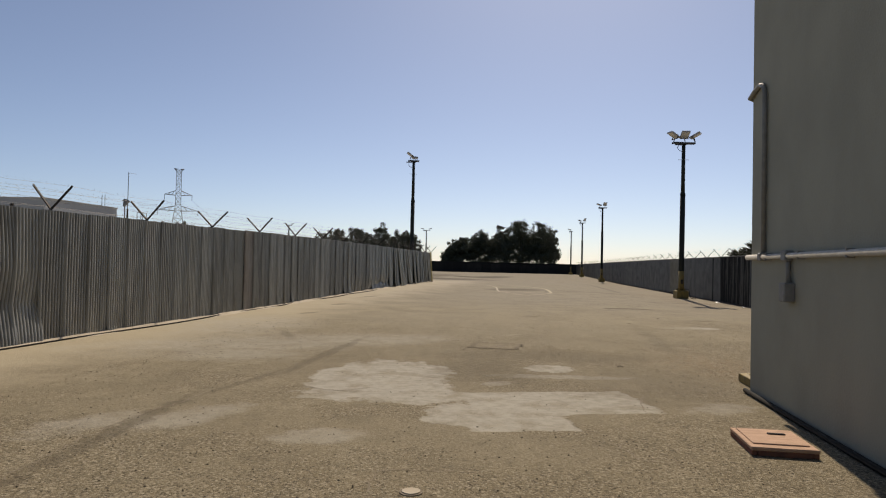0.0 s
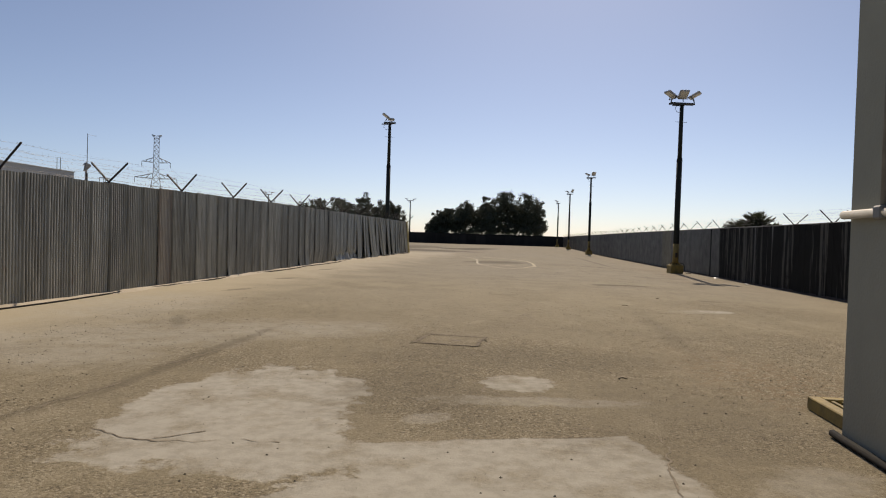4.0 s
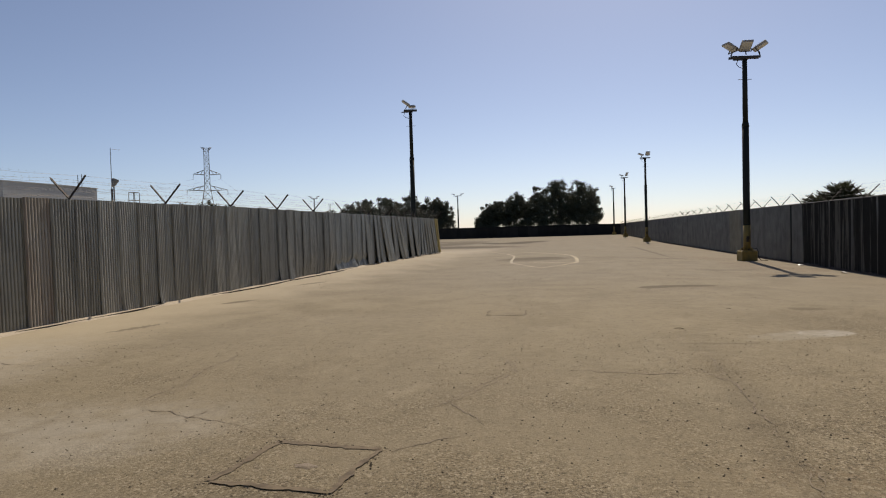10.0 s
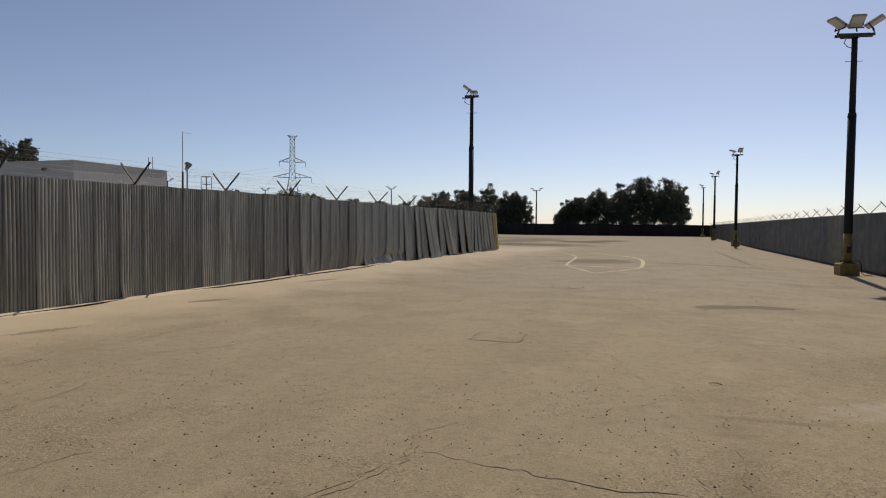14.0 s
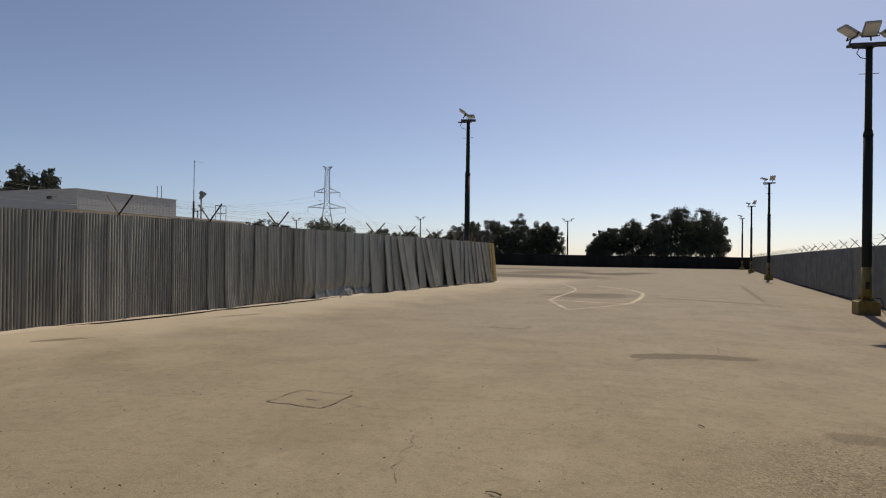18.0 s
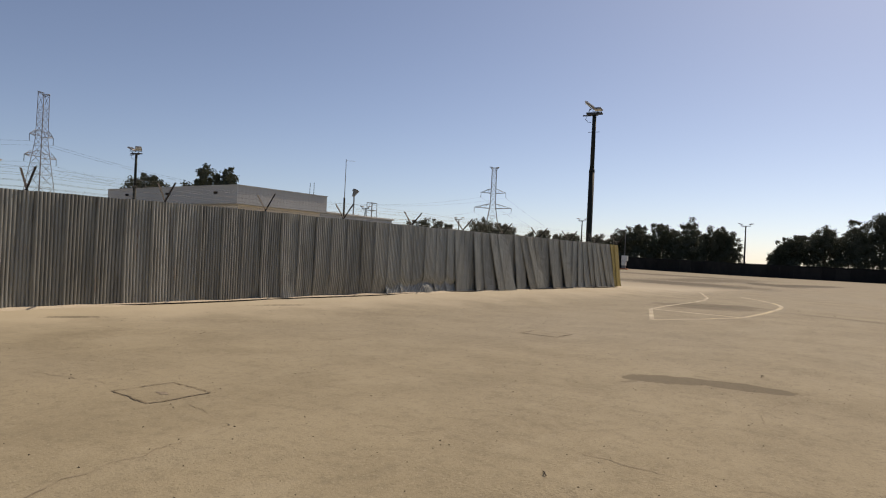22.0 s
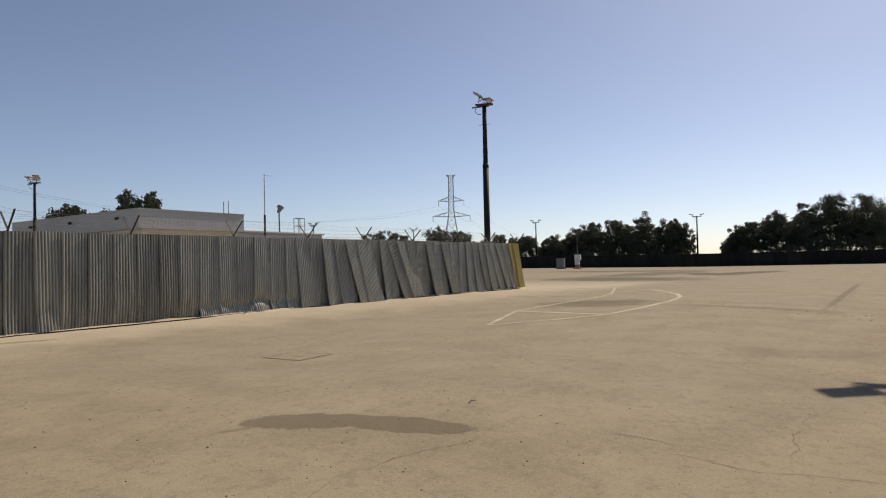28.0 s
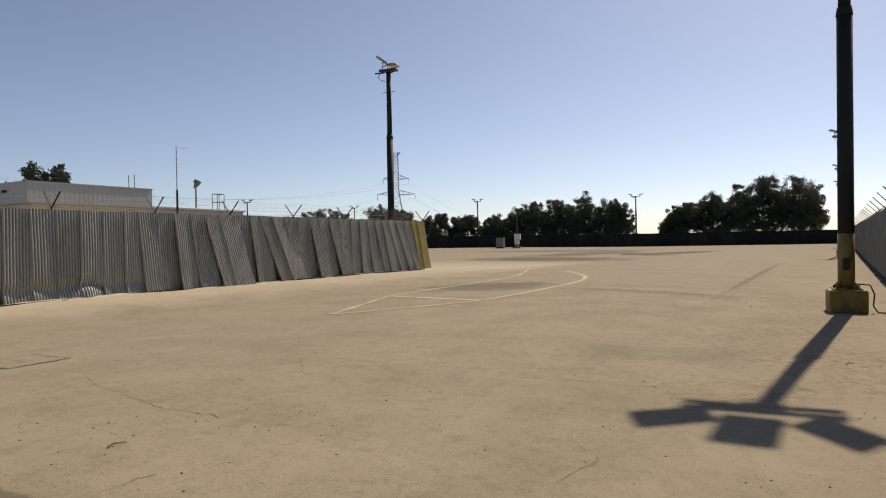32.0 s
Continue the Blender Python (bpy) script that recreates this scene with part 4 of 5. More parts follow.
def lamp_mast(x, y, heads, arm_turn, label, block=True, h=8.85, z=None, thick=1.0, tip=0.0, size=1.0):
    """A two-stage mast on a block; heads: azimuth in degrees and offset along the cross arm, for each floodlight."""
    z = ground_z(x, y) if z is None else z
    p = thing("lamp_mast", pose(x, y, z, 0, tip, 0), label, "lamp mast", "floodlight masts of the yard")
    r0, r1 = 0.148 * thick, 0.104 * thick
    g = Geo()
    g.tube((0, 0, 0.42 if block else -0.3), (0, 0, 5.85), r0, r0 * 0.95, 16)
    g.tube((0, 0, 5.85), (0, 0, 6.02), r0 * 1.04, r1 * 1.25, 16)
    part("lower_shaft", g, M_POLE, p, "", True)
    g = Geo()
    g.tube((0, 0, 6.0), (0, 0, h + 0.02), r1 * 1.08, r1 * 0.95, 14)
    part("upper_shaft", g, M_POLE, p, "", True)
    if block:
        g = Geo()
        g.soft_box((0, 0, 0.21), (0.66, 0.66, 0.46), 0.03)
        part("base_block", g, M_YELLOW, p, "faded yellow concrete base block")
        g = Geo()
        g.tube((0, 0, 0.44), (0, 0, 1.55), r0 * 1.02, r0 * 1.015, 16)
        part("painted_band", g, M_YELLOW, p, "yellow painted band", True)
        g = Geo()
        g.soft_box((0, 0, 0.455), (0.50, 0.50, 0.03), 0.006)
        for k in range(4):
            a = math.pi / 4 + math.pi / 2 * k
            m = pose(0, 0, 0, 0, 0, math.degrees(a))
            g.add([m @ Vector(q) for q in ((0.12, -0.008, 0.47), (0.31, -0.008, 0.47), (0.14, -0.008, 0.64), (0.12, 0.008, 0.47), (0.31, 0.008, 0.47), (0.14, 0.008, 0.64))],
                  [(0, 1, 2), (3, 5, 4), (0, 3, 4, 1), (1, 4, 5, 2), (2, 5, 3, 0)])
        part("base_plate", g, M_YELLOW, p, "yellow base plate with gussets")
        for k in range(4):
            a = math.pi / 2 * k
            g = Geo()
            g.tube((0.21 * math.cos(a), 0.21 * math.sin(a), 0.46), (0.21 * math.cos(a), 0.21 * math.sin(a), 0.53), 0.022, n=6)
            part("bolt", g, M_IRON, p)
        g = Geo()
        g.soft_box((-0.02, -r0 - 0.02, 0.95), (0.12, 0.05, 0.24), 0.01)
        part("hatch", g, M_IRON, p, "dark service hatch")
    for dz in (0.55, 0.75):
        g = Geo()
        if dz < 0.6:
            g.tube((-0.30, 0, h - 0.95), (0.30, 0, h - 0.95), 0.012, n=5)
            part("rung", g, M_LAMP_DARK, p)
    m = pose(0, 0, h, 0, 0, arm_turn)
    span = 2 * max(0.40, max(abs(o) for _, o, _ in heads) + 0.28)
    g = Geo()
    g.box((0, 0.10, 0), (span, 0.07, 0.09), m), g.box((0, -0.10, 0), (span, 0.07, 0.09), m), g.box((0, 0, -0.07), (0.34, 0.34, 0.03), m)
    g.box((-0.35, -0.16, -0.13), (0.42, 0.05, 0.06), m)
    part("cross_arm", g, M_LAMP_DARK, p)
    for az, off, tilt in heads:
        base = m @ Vector((off, 0, 0.24))
        f = part("floodlight", FLOOD, None, p, m=pose(base.x, base.y, base.z, 0, 0, az) @ pose(0.04, 0, 0, 0, -tilt, 0) @ Matrix.Diagonal((size, size, size, 1)))
        part("glass", FGLASS, None, f, "pale glass face")
        part("yoke", FYOKE, None, f)
    g = Geo()
    pts = [m @ Vector(q) for q in ((-0.35, -0.16, -0.15), (-0.42, -0.16, -0.32), (-0.30, -0.14, -0.45), (-0.12, -0.12, -0.5))]
    g.pipe(pts, 0.014, 6)
    part("cable", g, M_BLACK, p)
    return p


TALL = "tall dark lamp mast with floodlights on a yellow base block"
lamp_mast(13.90, 39.75, [(198, -0.34, 28), (266, -0.02, 28), (-33, 0.36, 28)], 2, "tall dark lamp mast with three floodlights on a yellow base block", tip=0.3, size=0.92)
lamp_mast(19.24, 81.3, [(186, -0.14, 18), (268, 0.24, 34)], 5, TALL, size=0.85)
lamp_mast(22.97, 110.75, [(186, -0.14, 15), (300, 0.24, 50)], 5, TALL, size=0.85)
lamp_mast(26.46, 138.6, [(190, -0.05, 18)], 5, "tall dark lamp mast with one floodlight at the yard's end")
lamp_mast(-1.96, 50.45, [(194, -0.02, 36), (96, 0.10, 2)], 8, "tall dark lamp mast with two floodlights behind the corrugated fence", block=False, size=0.82)
lamp_mast(-43.7, 53.9, [(186, -0.20, 24), (320, 0.26, 20)], 10, "dark lamp mast with two floodlights behind the low building", block=False)
lamp_mast(-3.53, 143.6, [(180, -0.5, 10), (0, 0.5, 10)], 0, "distant lamp mast with two floodlights beyond the wall", block=False, h=8.8, z=0.0)
for x, y in ((-66.6, 118.0), (-62.6, 147.6), (-33.1, 144.2), (-70.2, 55.2)):
    lamp_mast(x, y, [(170, -0.4, 15), (10, 0.4, 15)], 20, "distant dark lamp mast with two floodlights", block=False)
# cable loop at the foot of the first mast
g = Geo()
g.pipe([(14.08, 39.72, 0.40), (14.30, 39.7, 0.38), (14.36, 39.65, 0.20), (14.33, 39.6, -0.02), (14.38, 39.45, -0.13), (14.6, 39.3, -0.13)], 0.014, 6)
tagged(new("cable", g.mesh("cable", M_BLACK, True)), "black cable looping from the mast base to the ground", "cable")


# ---- ground details ----
def square_cover(x, y, turn, w=0.78, gap=0.020):
    c = thing("manhole_cover", pose(x, y, ground_z(x, y), 0, 0, turn), "square sand-covered manhole cover flush in the asphalt", "manhole cover", "manhole covers")
    g = Geo()
    g.soft_box((0, 0, -0.0125), (w - 0.01, w - 0.01, 0.03), 0.006)
    part("lid", g, M_GROUNDS[band_of(y)], c)
    g = Geo()
    n = 11
    g.v = [(0.05 + 0.085 * q * math.cos(6.283 * i / n) * (1 + 0.3 * math.sin(3 * i)), -0.02 + 0.045 * q * math.sin(6.283 * i / n) * (1 + 0.3 * math.cos(2 * i)), 0.0045 + 0.006 * (1 - q)) for q in (1.0, 0.5) for i in range(n)]
    g.f = [(i, (i + 1) % n, n + (i + 1) % n, n + i) for i in range(n)] + [tuple(range(n, 2 * n))]
    part("lifting_hole", g, M_COVER_RIM, c)
    for k in range(4):
        g = Geo()
        n = 46
        m = pose(0, 0, 0, 0, 0, 90 * k)
        for row in range(2):
            base = len(g.v)
            keep = []
            for i in range(n + 1):
                u = -w / 2 + w * i / n
                mid = w / 2 + 0.035 * row + 0.034 * noise.noise((u * 4, k * 3.1 + x, y + row)) + 0.015 * noise.noise((u * 17, k * 3.1 + x, y + row))
                wd = gap * (1.0 + 0.7 * noise.noise((u * 3.4, k * 5.3 + y, x + 7 * row)) + 0.7 * noise.noise((u * 21, k * 2.3 + y, x))) * (1 - 0.45 * row)
                keep.append(wd > gap * (0.05 + 0.75 * row))
                wd = max(wd, 0.25 * gap)
                for sgn in (-1, 1):
                    g.v.append(m @ Vector((u, mid + sgn * max(0.001, wd) / 2, 0.0075)))
            g.f += [(base + 2 * i, base + 2 * i + 1, base + 2 * i + 3, base + 2 * i + 2) for i in range(n) if keep[i] and keep[i + 1]]
        part("rim", g, M_RIM, c)


square_cover(1.41, 14.0, -14, 0.78, 0.046), square_cover(2.93, 21.7, -6, 0.66, 0.017), square_cover(3.78, 29.9, -4, 0.76, 0.026)
c = thing("round_cover", pose(0.27, 6.25, 0.0), "small round pale cleanout cover set in the asphalt", "cover")
g = Geo()
g.tube((0, 0, -0.02), (0, 0, 0.012), 0.062, 0.058, 20)
part("lid", g, M_SANDBANK, c)
g = Geo()
g.tube((0, 0, -0.02), (0, 0, 0.006), 0.078, 0.074, 20)
part("rim", g, M_COVER_RIM, c)


def strip(name, pts, width, mat, label, category, wob=0.0, z=0.006):
    """A flat strip along a line, with a slightly uneven edge."""
    line = []
    for a, b in zip(pts, pts[1:]):
        n = max(2, int(math.dist(a, b) / (0.035 if wob else 0.3)))
        line += [(a[0] + (b[0] - a[0]) * k / n, a[1] + (b[1] - a[1]) * k / n) for k in range(n)]
    line.append(pts[-1])
    g = Geo()
    thin = []
    for k, (x, y) in enumerate(line):
        p, q = line[max(0, k - 1)], line[min(len(line) - 1, k + 1)]
        d = math.dist(p, q) or 1
        nx, ny = -(q[1] - p[1]) / d, (q[0] - p[0]) / d
        o = wob * (2.2 * noise.noise((x * 1.1, y * 1.1, 3)) + 1.2 * noise.noise((x * 4, y * 4, 5)) + 0.8 * noise.noise((x * 13, y * 13, 7)))
        w = width * (max(0.0, 0.62 + 1.0 * noise.noise((x * 1.6, y * 1.6, 9)) + 0.9 * noise.noise((x * 9, y * 9, 9))) if wob else 1.0)
        thin.append(w < 0.12 * width)
        for s in (-0.5, 0.5):
            xx, yy = x + nx * (o + s * w), y + ny * (o + s * w)
            g.v.append((xx, yy, ground_z(xx, yy) + z))
    g.f = [(2 * k, 2 * k + 1, 2 * k + 3, 2 * k + 2) for k in range(len(line) - 1) if not (thin[k] and thin[k + 1])]
    return tagged(new(name, g.mesh(name, mat)), label, category, kind="structure")


PAINT_LABEL = "worn yellowish white painted line on the asphalt"
strip("road_marking", [(2.6, 56.5), (3.3, 53.2), (3.85, 50.5), (4.05, 48.0), (3.9, 45.0), (3.68, 42.0), (3.62, 39.8), (4.6, 35.5)], 0.12, M_PAINT, PAINT_LABEL, "road marking")
strip("road_marking", [(4.6, 35.5), (5.6, 37.2), (6.45, 39.1), (6.85, 42.2), (7.1, 45.2), (7.12, 46.8), (7.0, 48.2), (6.7, 49.7), (6.2, 51.2), (5.5, 52.9), (4.9, 54.2)], 0.16, M_PAINT, PAINT_LABEL, "road marking")
strip("road_marking", [(3.75, 39.75), (6.45, 39.1)], 0.24, M_PAINT, PAINT_LABEL, "road marking")

for pts in ([(1.86, 14.25), (2.64, 14.7), (2.2, 15.58), (2.95, 16.9), (2.78, 17.5)], [(2.95, 16.9), (3.57, 16.7), (4.61, 16.57)],
            [(1.17, 14.5), (0.5, 15.0), (-0.52, 15.5), (-0.53, 16.4), (-0.54, 18.1)], [(5.15, 18.17), (4.57, 14.25), (4.38, 13.4)],
            [(-3.44, 17.6), (-2.07, 17.4), (-1.83, 19.7), (-1.0, 25.0)], [(8.06, 24.8), (8.0, 25.3), (8.1, 25.9), (8.4, 26.6), (8.5, 27.6)],
            [(9.95, 27.0), (10.55, 26.85), (11.33, 26.9)], [(10.75, 27.3), (10.77, 28.0), (11.0, 29.0), (10.85, 29.6), (10.86, 30.6)],
            [(5.4, 29.4), (7.26, 28.8), (8.2, 28.7), (9.1, 28.8)], [(5.67, 31.6), (8.07, 31.65), (9.55, 31.5), (11.2, 31.4), (11.2, 32.1)],
            [(3.5, 21.5), (4.29, 21.26), (4.5, 20.4), (4.5, 19.8), (4.65, 19.5)], [(6.7, 22.6), (7.7, 22.4), (8.7, 22.75)], [(0.84, 21.4), (2.55, 21.66)], [(-0.52, 15.44), (-0.41, 16.15), (-0.6, 16.9), (-0.53, 18.0)], [(-2.17, 15.47), (-1.1, 14.59), (-1.25, 12.88), (-1.56, 11.77)],
            [(1.55, 11.5), (1.72, 11.35), (1.66, 11.1), (1.85, 10.9)], [(4.6, 17.4), (4.86, 16.1), (4.7, 15.2), (4.55, 14.0), (4.36, 12.7)],
            [(-1.13, 9.74), (-0.87, 9.6), (-0.63, 9.51), (0.17, 9.48)], [(-0.65, 9.55), (-0.37, 9.72)], [(2.1, 10.03), (2.39, 9.99), (2.67, 9.87)], [(-0.99, 19.54), (-0.34, 20.05), (-0.1, 21.31)],
            [(2.72, 9.88), (2.54, 8.75)], [(2.12, 8.24), (1.93, 7.45), (1.96, 7.1), (2.26, 7.02)], [(-2.34, 6.3), (-2.32, 7.7), (-2.12, 9.07), (-1.57, 11.09)], [(9.24, 27.45), (9.88, 27.3), (10.5, 27.3)],
            [(0.14, 15.06), (0.31, 15.56), (0.83, 16.45)], [(0.01, 6.1), (0.01, 6.65), (0.65, 6.66)], [(2.14, 15.42), (2.56, 16.07), (2.93, 16.75), (2.8, 17.34), (3.03, 17.68)]):
    strip("crack", pts, 0.014 if pts[0][1] < 20 else 0.008, M_GAP, "thin dark crack in the sandy asphalt", "crack", 0.045, 0.004)

# ---- towers and cables ----
def lattice_tower(x, y, turn, h, label, arms, foot=3.5, waist=0.9, bend=0.60, thick=1.0):
    """A tapered steel lattice tower with two pairs of arms; it narrows to the waist at the share bend of its height."""
    t = thing("lattice_tower", pose(x, y, 0, 0, 0, turn), label, "power tower", "power towers")

    def half(z):
        return foot - (foot - waist) * min(1.0, z / (bend * h)) - 0.25 * waist * z / h
    zs = [0, 4.4, 8.0, 11.0, 13.6, 15.8, 17.8, 19.4, 20.9, 22.3, 23.6, 24.9, 26.1, 27.3, h]
    for sx, sy in ((1, 1), (1, -1), (-1, 1), (-1, -1)):
        g = Geo()
        g.pipe([(sx * half(a), sy * half(a), a) for a in zs], 0.07 * thick, 5)
        part("leg", g, M_STEEL, t)
    for axis in range(4):
        m = pose(0, 0, 0, 0, 0, 90 * axis)
        for a, b in zip(zs, zs[1:]):
            p, q = half(a), half(b)
            for u, v in (((p, p, a), (-q, q, b)), ((-p, p, a), (q, q, b)), ((-q, q, b), (q, q, b))):
                g = Geo()
                g.tube(m @ Vector(u), m @ Vector(v), 0.030 * thick, n=4)
                part("brace", g, M_STEEL, t)
    for z, L in arms + ((h, 1.45),):
        for s in (-1, 1):
            g = Geo()
            w = half(z)
            tip = Vector((s * L, 0, z + 0.2))
            for yy in (-w, w):
                g.tube((s * w, yy, z), tip, 0.07, n=4), g.tube((s * w, yy, z + (1.4 if z < h else -0.6)), tip, 0.055, n=4)
                for k in (0.35, 0.68):
                    lo, hi = Vector((s * w, yy, z)).lerp(tip, k), Vector((s * w, yy, z + (1.4 if z < h else -0.6))).lerp(tip, k - 0.2)
                    g.tube(lo, hi, 0.035, n=4)
            part("arm", g, M_STEEL, t)
            if z < h:
                g = Geo()
                for k in range(7):
                    g.tube((s * L, 0, z + 0.1 - 0.2 * k), (s * L, 0, z - 0.05 - 0.2 * k), 0.10, 0.05, n=6)
                part("insulator", g, M_LAMP_DARK, t)
    return t


SLIM = ((15.8, 5.6), (20.4, 3.8))
STOUT = ((17.0, 3.9), (21.3, 2.9))
TOWERS = [(-131.0, 93.4, 105, STOUT), (-79.1, 198.7, 22, SLIM), (-150.0, 640.0, -10, SLIM)]
lattice_tower(-131.0, 93.4, 105, 30.1, "tall grey steel lattice power tower", STOUT, 3.0, 0.95, 0.68, 0.9)
lattice_tower(-79.1, 198.7, 22, 28.2, "grey steel lattice power tower beyond the fence", SLIM)
lattice_tower(-150.0, 640.0, -10, 32.0, "very distant grey lattice power tower", SLIM)


def power_line(a, b, sag):
    g = Geo()
    pts = []
    for k in range(25):
        u = k / 24
        p = Vector(a).lerp(Vector(b), u)
        p.z -= sag * 4 * u * (1 - u)
        pts.append(p)
    g.pipe(pts, 0.018, 4)
    tagged(new("power_cable", g.mesh("power_cable", M_CABLE)), "thin power cable sagging between lattice towers", "cable", "power cables")


def tower_points(k):
    x, y, turn, arms = TOWERS[k]
    m = pose(x, y, 0, 0, 0, turn)
    return [m @ Vector((s * L, 0, z - 1.3)) for z, L in arms for s in (-1, 1)]


for k in range(2):
    for p, q in zip(tower_points(k), tower_points(k + 1)):
        power_line(p, q, 6.5 if k == 0 else 12.0)
for p in tower_points(0):
    power_line((p.x - 110, p.y - 190, p.z + 1), p, 6)


# ---- low buildings behind the fence ----
def low_building():
    m = pose(-31.0, 53.8, 0, 0, 0, -6.7)
    # local x to the left is negative, y runs away along the side wall
    b = thing("building_low", m, "long low tan building with a pale grey corrugated parapet", "building")
    g = Geo()
    g.soft_box((-10.3, 4.9, 2.3), (19.4, 8.6, 4.7), 0.03)
    part("wall", g, M_WALL_TAN, b)
    g = Geo()
    g.soft_box((-10.0, 4.7, 5.70), (19.7, 9.1, 0.12), 0.02)
    part("roof", g, M_ROOF, b)

    def band(length, turn, x, y, name):
        g = Geo()
        n = int(length / 0.085)
        for j, z in ((0, 4.62), (1, 6.0)):
            for i in range(n + 1):
                g.v.append((i * length / n, 0.002 * (1 if i % 4 in (0, 1) else -1), z))
        g.f = [(i, i + 1, n + 2 + i, n + 1 + i) for i in range(n)]
        part(name, g, M_CLAD, b, "pale grey ribbed cladding", m=pose(x, y, 0, 0, 0, turn))
        g = Geo()
        g.box((length / 2, 0, 6.02), (length + 0.1, 0.12, 0.06)), g.box((length / 2, 0, 4.6), (length + 0.1, 0.10, 0.05))
        part("trim", g, M_CLAD, b, m=pose(x, y, 0, 0, 0, turn))
    band(20.0, 180, 0, 0, "parapet")
    band(9.4, 90, 0, 0, "parapet")
    band(20.0, 180, 0, 9.4, "parapet")
    band(9.4, 90, -20.0, 0, "parapet")
    g = Geo()
    g.box((-10, 4.7, 4.58), (20.0, 9.4, 0.04))
    part("soffit", g, M_CLAD, b)
    for x in (-2.6, -9.5, -16.2):
        g = Geo()
        g.tube((x, -0.05, 5.45), (x, -0.28, 5.42), 0.11, n=10)
        part("vent_pipe", g, M_IRON, b, "short dark overflow pipe")
    for x in (0.25, 0.75):
        g = Geo()
        g.tube((-0.3 - 0.1 * x, 7.4 + x, 6.0), (-0.3 - 0.1 * x, 7.4 + x, 7.0 + 0.15 * x), 0.025, n=6)
        part("rod", g, M_IRON, b)
    a = thing("building_annex", pose(-31.4, 63.6, 0, 0, 0, -3), "lower pale annex building with a flat roof", "building")
    g = Geo()
    g.soft_box((-5, 5.6, 2.3), (10, 11.2, 4.7), 0.03)
    part("wall", g, M_CLAD, a)
    g = Geo()
    g.soft_box((-5, 5.6, 4.72), (10.3, 11.5, 0.16), 0.02)
    part("roof", g, M_ROOF, a)


low_building()
mast = thing("antenna_mast", pose(-30.4, 66.2, 0), "thin tall antenna mast beside the low buildings", "mast")
g = Geo()
g.tube((0, 0, 0), (0, 0, 6.2), 0.10, 0.085, 8)
part("lower_tube", g, M_IRON, mast)
g = Geo()
g.tube((0, 0, 6.2), (0, 0, 9.8), 0.04, 0.03, 6), g.tube((0, 0, 9.7), (0.45, 0.75, 9.68), 0.012, n=4)
part("upper_tube", g, M_STEEL, mast)
siren = thing("siren_post", pose(-33.0, 71.0, 4.8), "roof post with a grey siren horn and a small rail frame", "siren")
g = Geo()
g.tube((0, 0, 0), (0, 0, 2.2), 0.07, n=8)
part("post", g, M_STEEL, siren)
g = Geo()
g.tube((0.1, 0.2, 2.65), (-0.05, -0.1, 2.0), 0.32, 0.12, 12), g.tube((0, 0, 2.55), (0, 0, 2.8), 0.26, 0.1, 10)
part("horn", g, M_CABINET, siren)
for x, y in ((0.7, 1.3), (0.7, 2.2), (1.3, 1.3), (1.3, 2.2)):
    g = Geo()
    g.tube((x, y, 0), (x, y, 1.5), 0.035, n=5)
    part("rail_post", g, M_STEEL, siren)
for z in (0.75, 1.5):
    g = Geo()
    for p, q in (((0.7, 1.3), (0.7, 2.2)), ((1.3, 1.3), (1.3, 2.2)), ((0.7, 1.3), (1.3, 1.3)), ((0.7, 2.2), (1.3, 2.2))):
        g.tube((*p, z), (*q, z), 0.03, n=5)
    part("rail", g, M_STEEL, siren)

# ---- cabinet and pump far down the yard ----
kx, ky = -21.2, 128.0
kz = ground_z(kx, ky)
cab = thing("steel_cabinet", pose(kx - 1.9, ky, kz), "grey steel cabinet standing far down the yard", "cabinet")
g = Geo()
g.soft_box((0, 0, 0.95), (1.25, 0.9, 1.5), 0.03)
part("body", g, M_CABINET, cab)
g = Geo()
g.soft_box((0, 0, 0.1), (1.35, 1.0, 0.2), 0.02)
part("plinth", g, M_IRON, cab)
g = Geo()
g.soft_box((0, 0, 1.74), (1.35, 1.0, 0.08), 0.02)
part("lid", g, M_RAIL, cab)
pump = thing("pump_kiosk", pose(kx + 0.9, ky, kz), "white and orange equipment kiosk with a thin post", "kiosk")
g = Geo()
g.soft_box((0, 0, 0.1), (1.3, 0.9, 0.2), 0.02)
part("plinth", g, M_ORANGE, pump)
g = Geo()
g.soft_box((0, 0, 1.0), (0.7, 0.6, 0.7), 0.03)
part("lower_box", g, M_WHITE, pump)
g = Geo()
g.soft_box((0, 0, 0.42), (0.6, 0.5, 0.5), 0.03)
part("stand", g, M_CABINET, pump)
g = Geo()
g.soft_box((0.1, 0, 1.85), (1.0, 0.5, 0.9), 0.03)
part("upper_box", g, M_WHITE, pump)
g = Geo()
g.tube((0, 0.2, 0.2), (0, 0.2, 6.1), 0.05, n=8)
part("post", g, M_STEEL, pump)


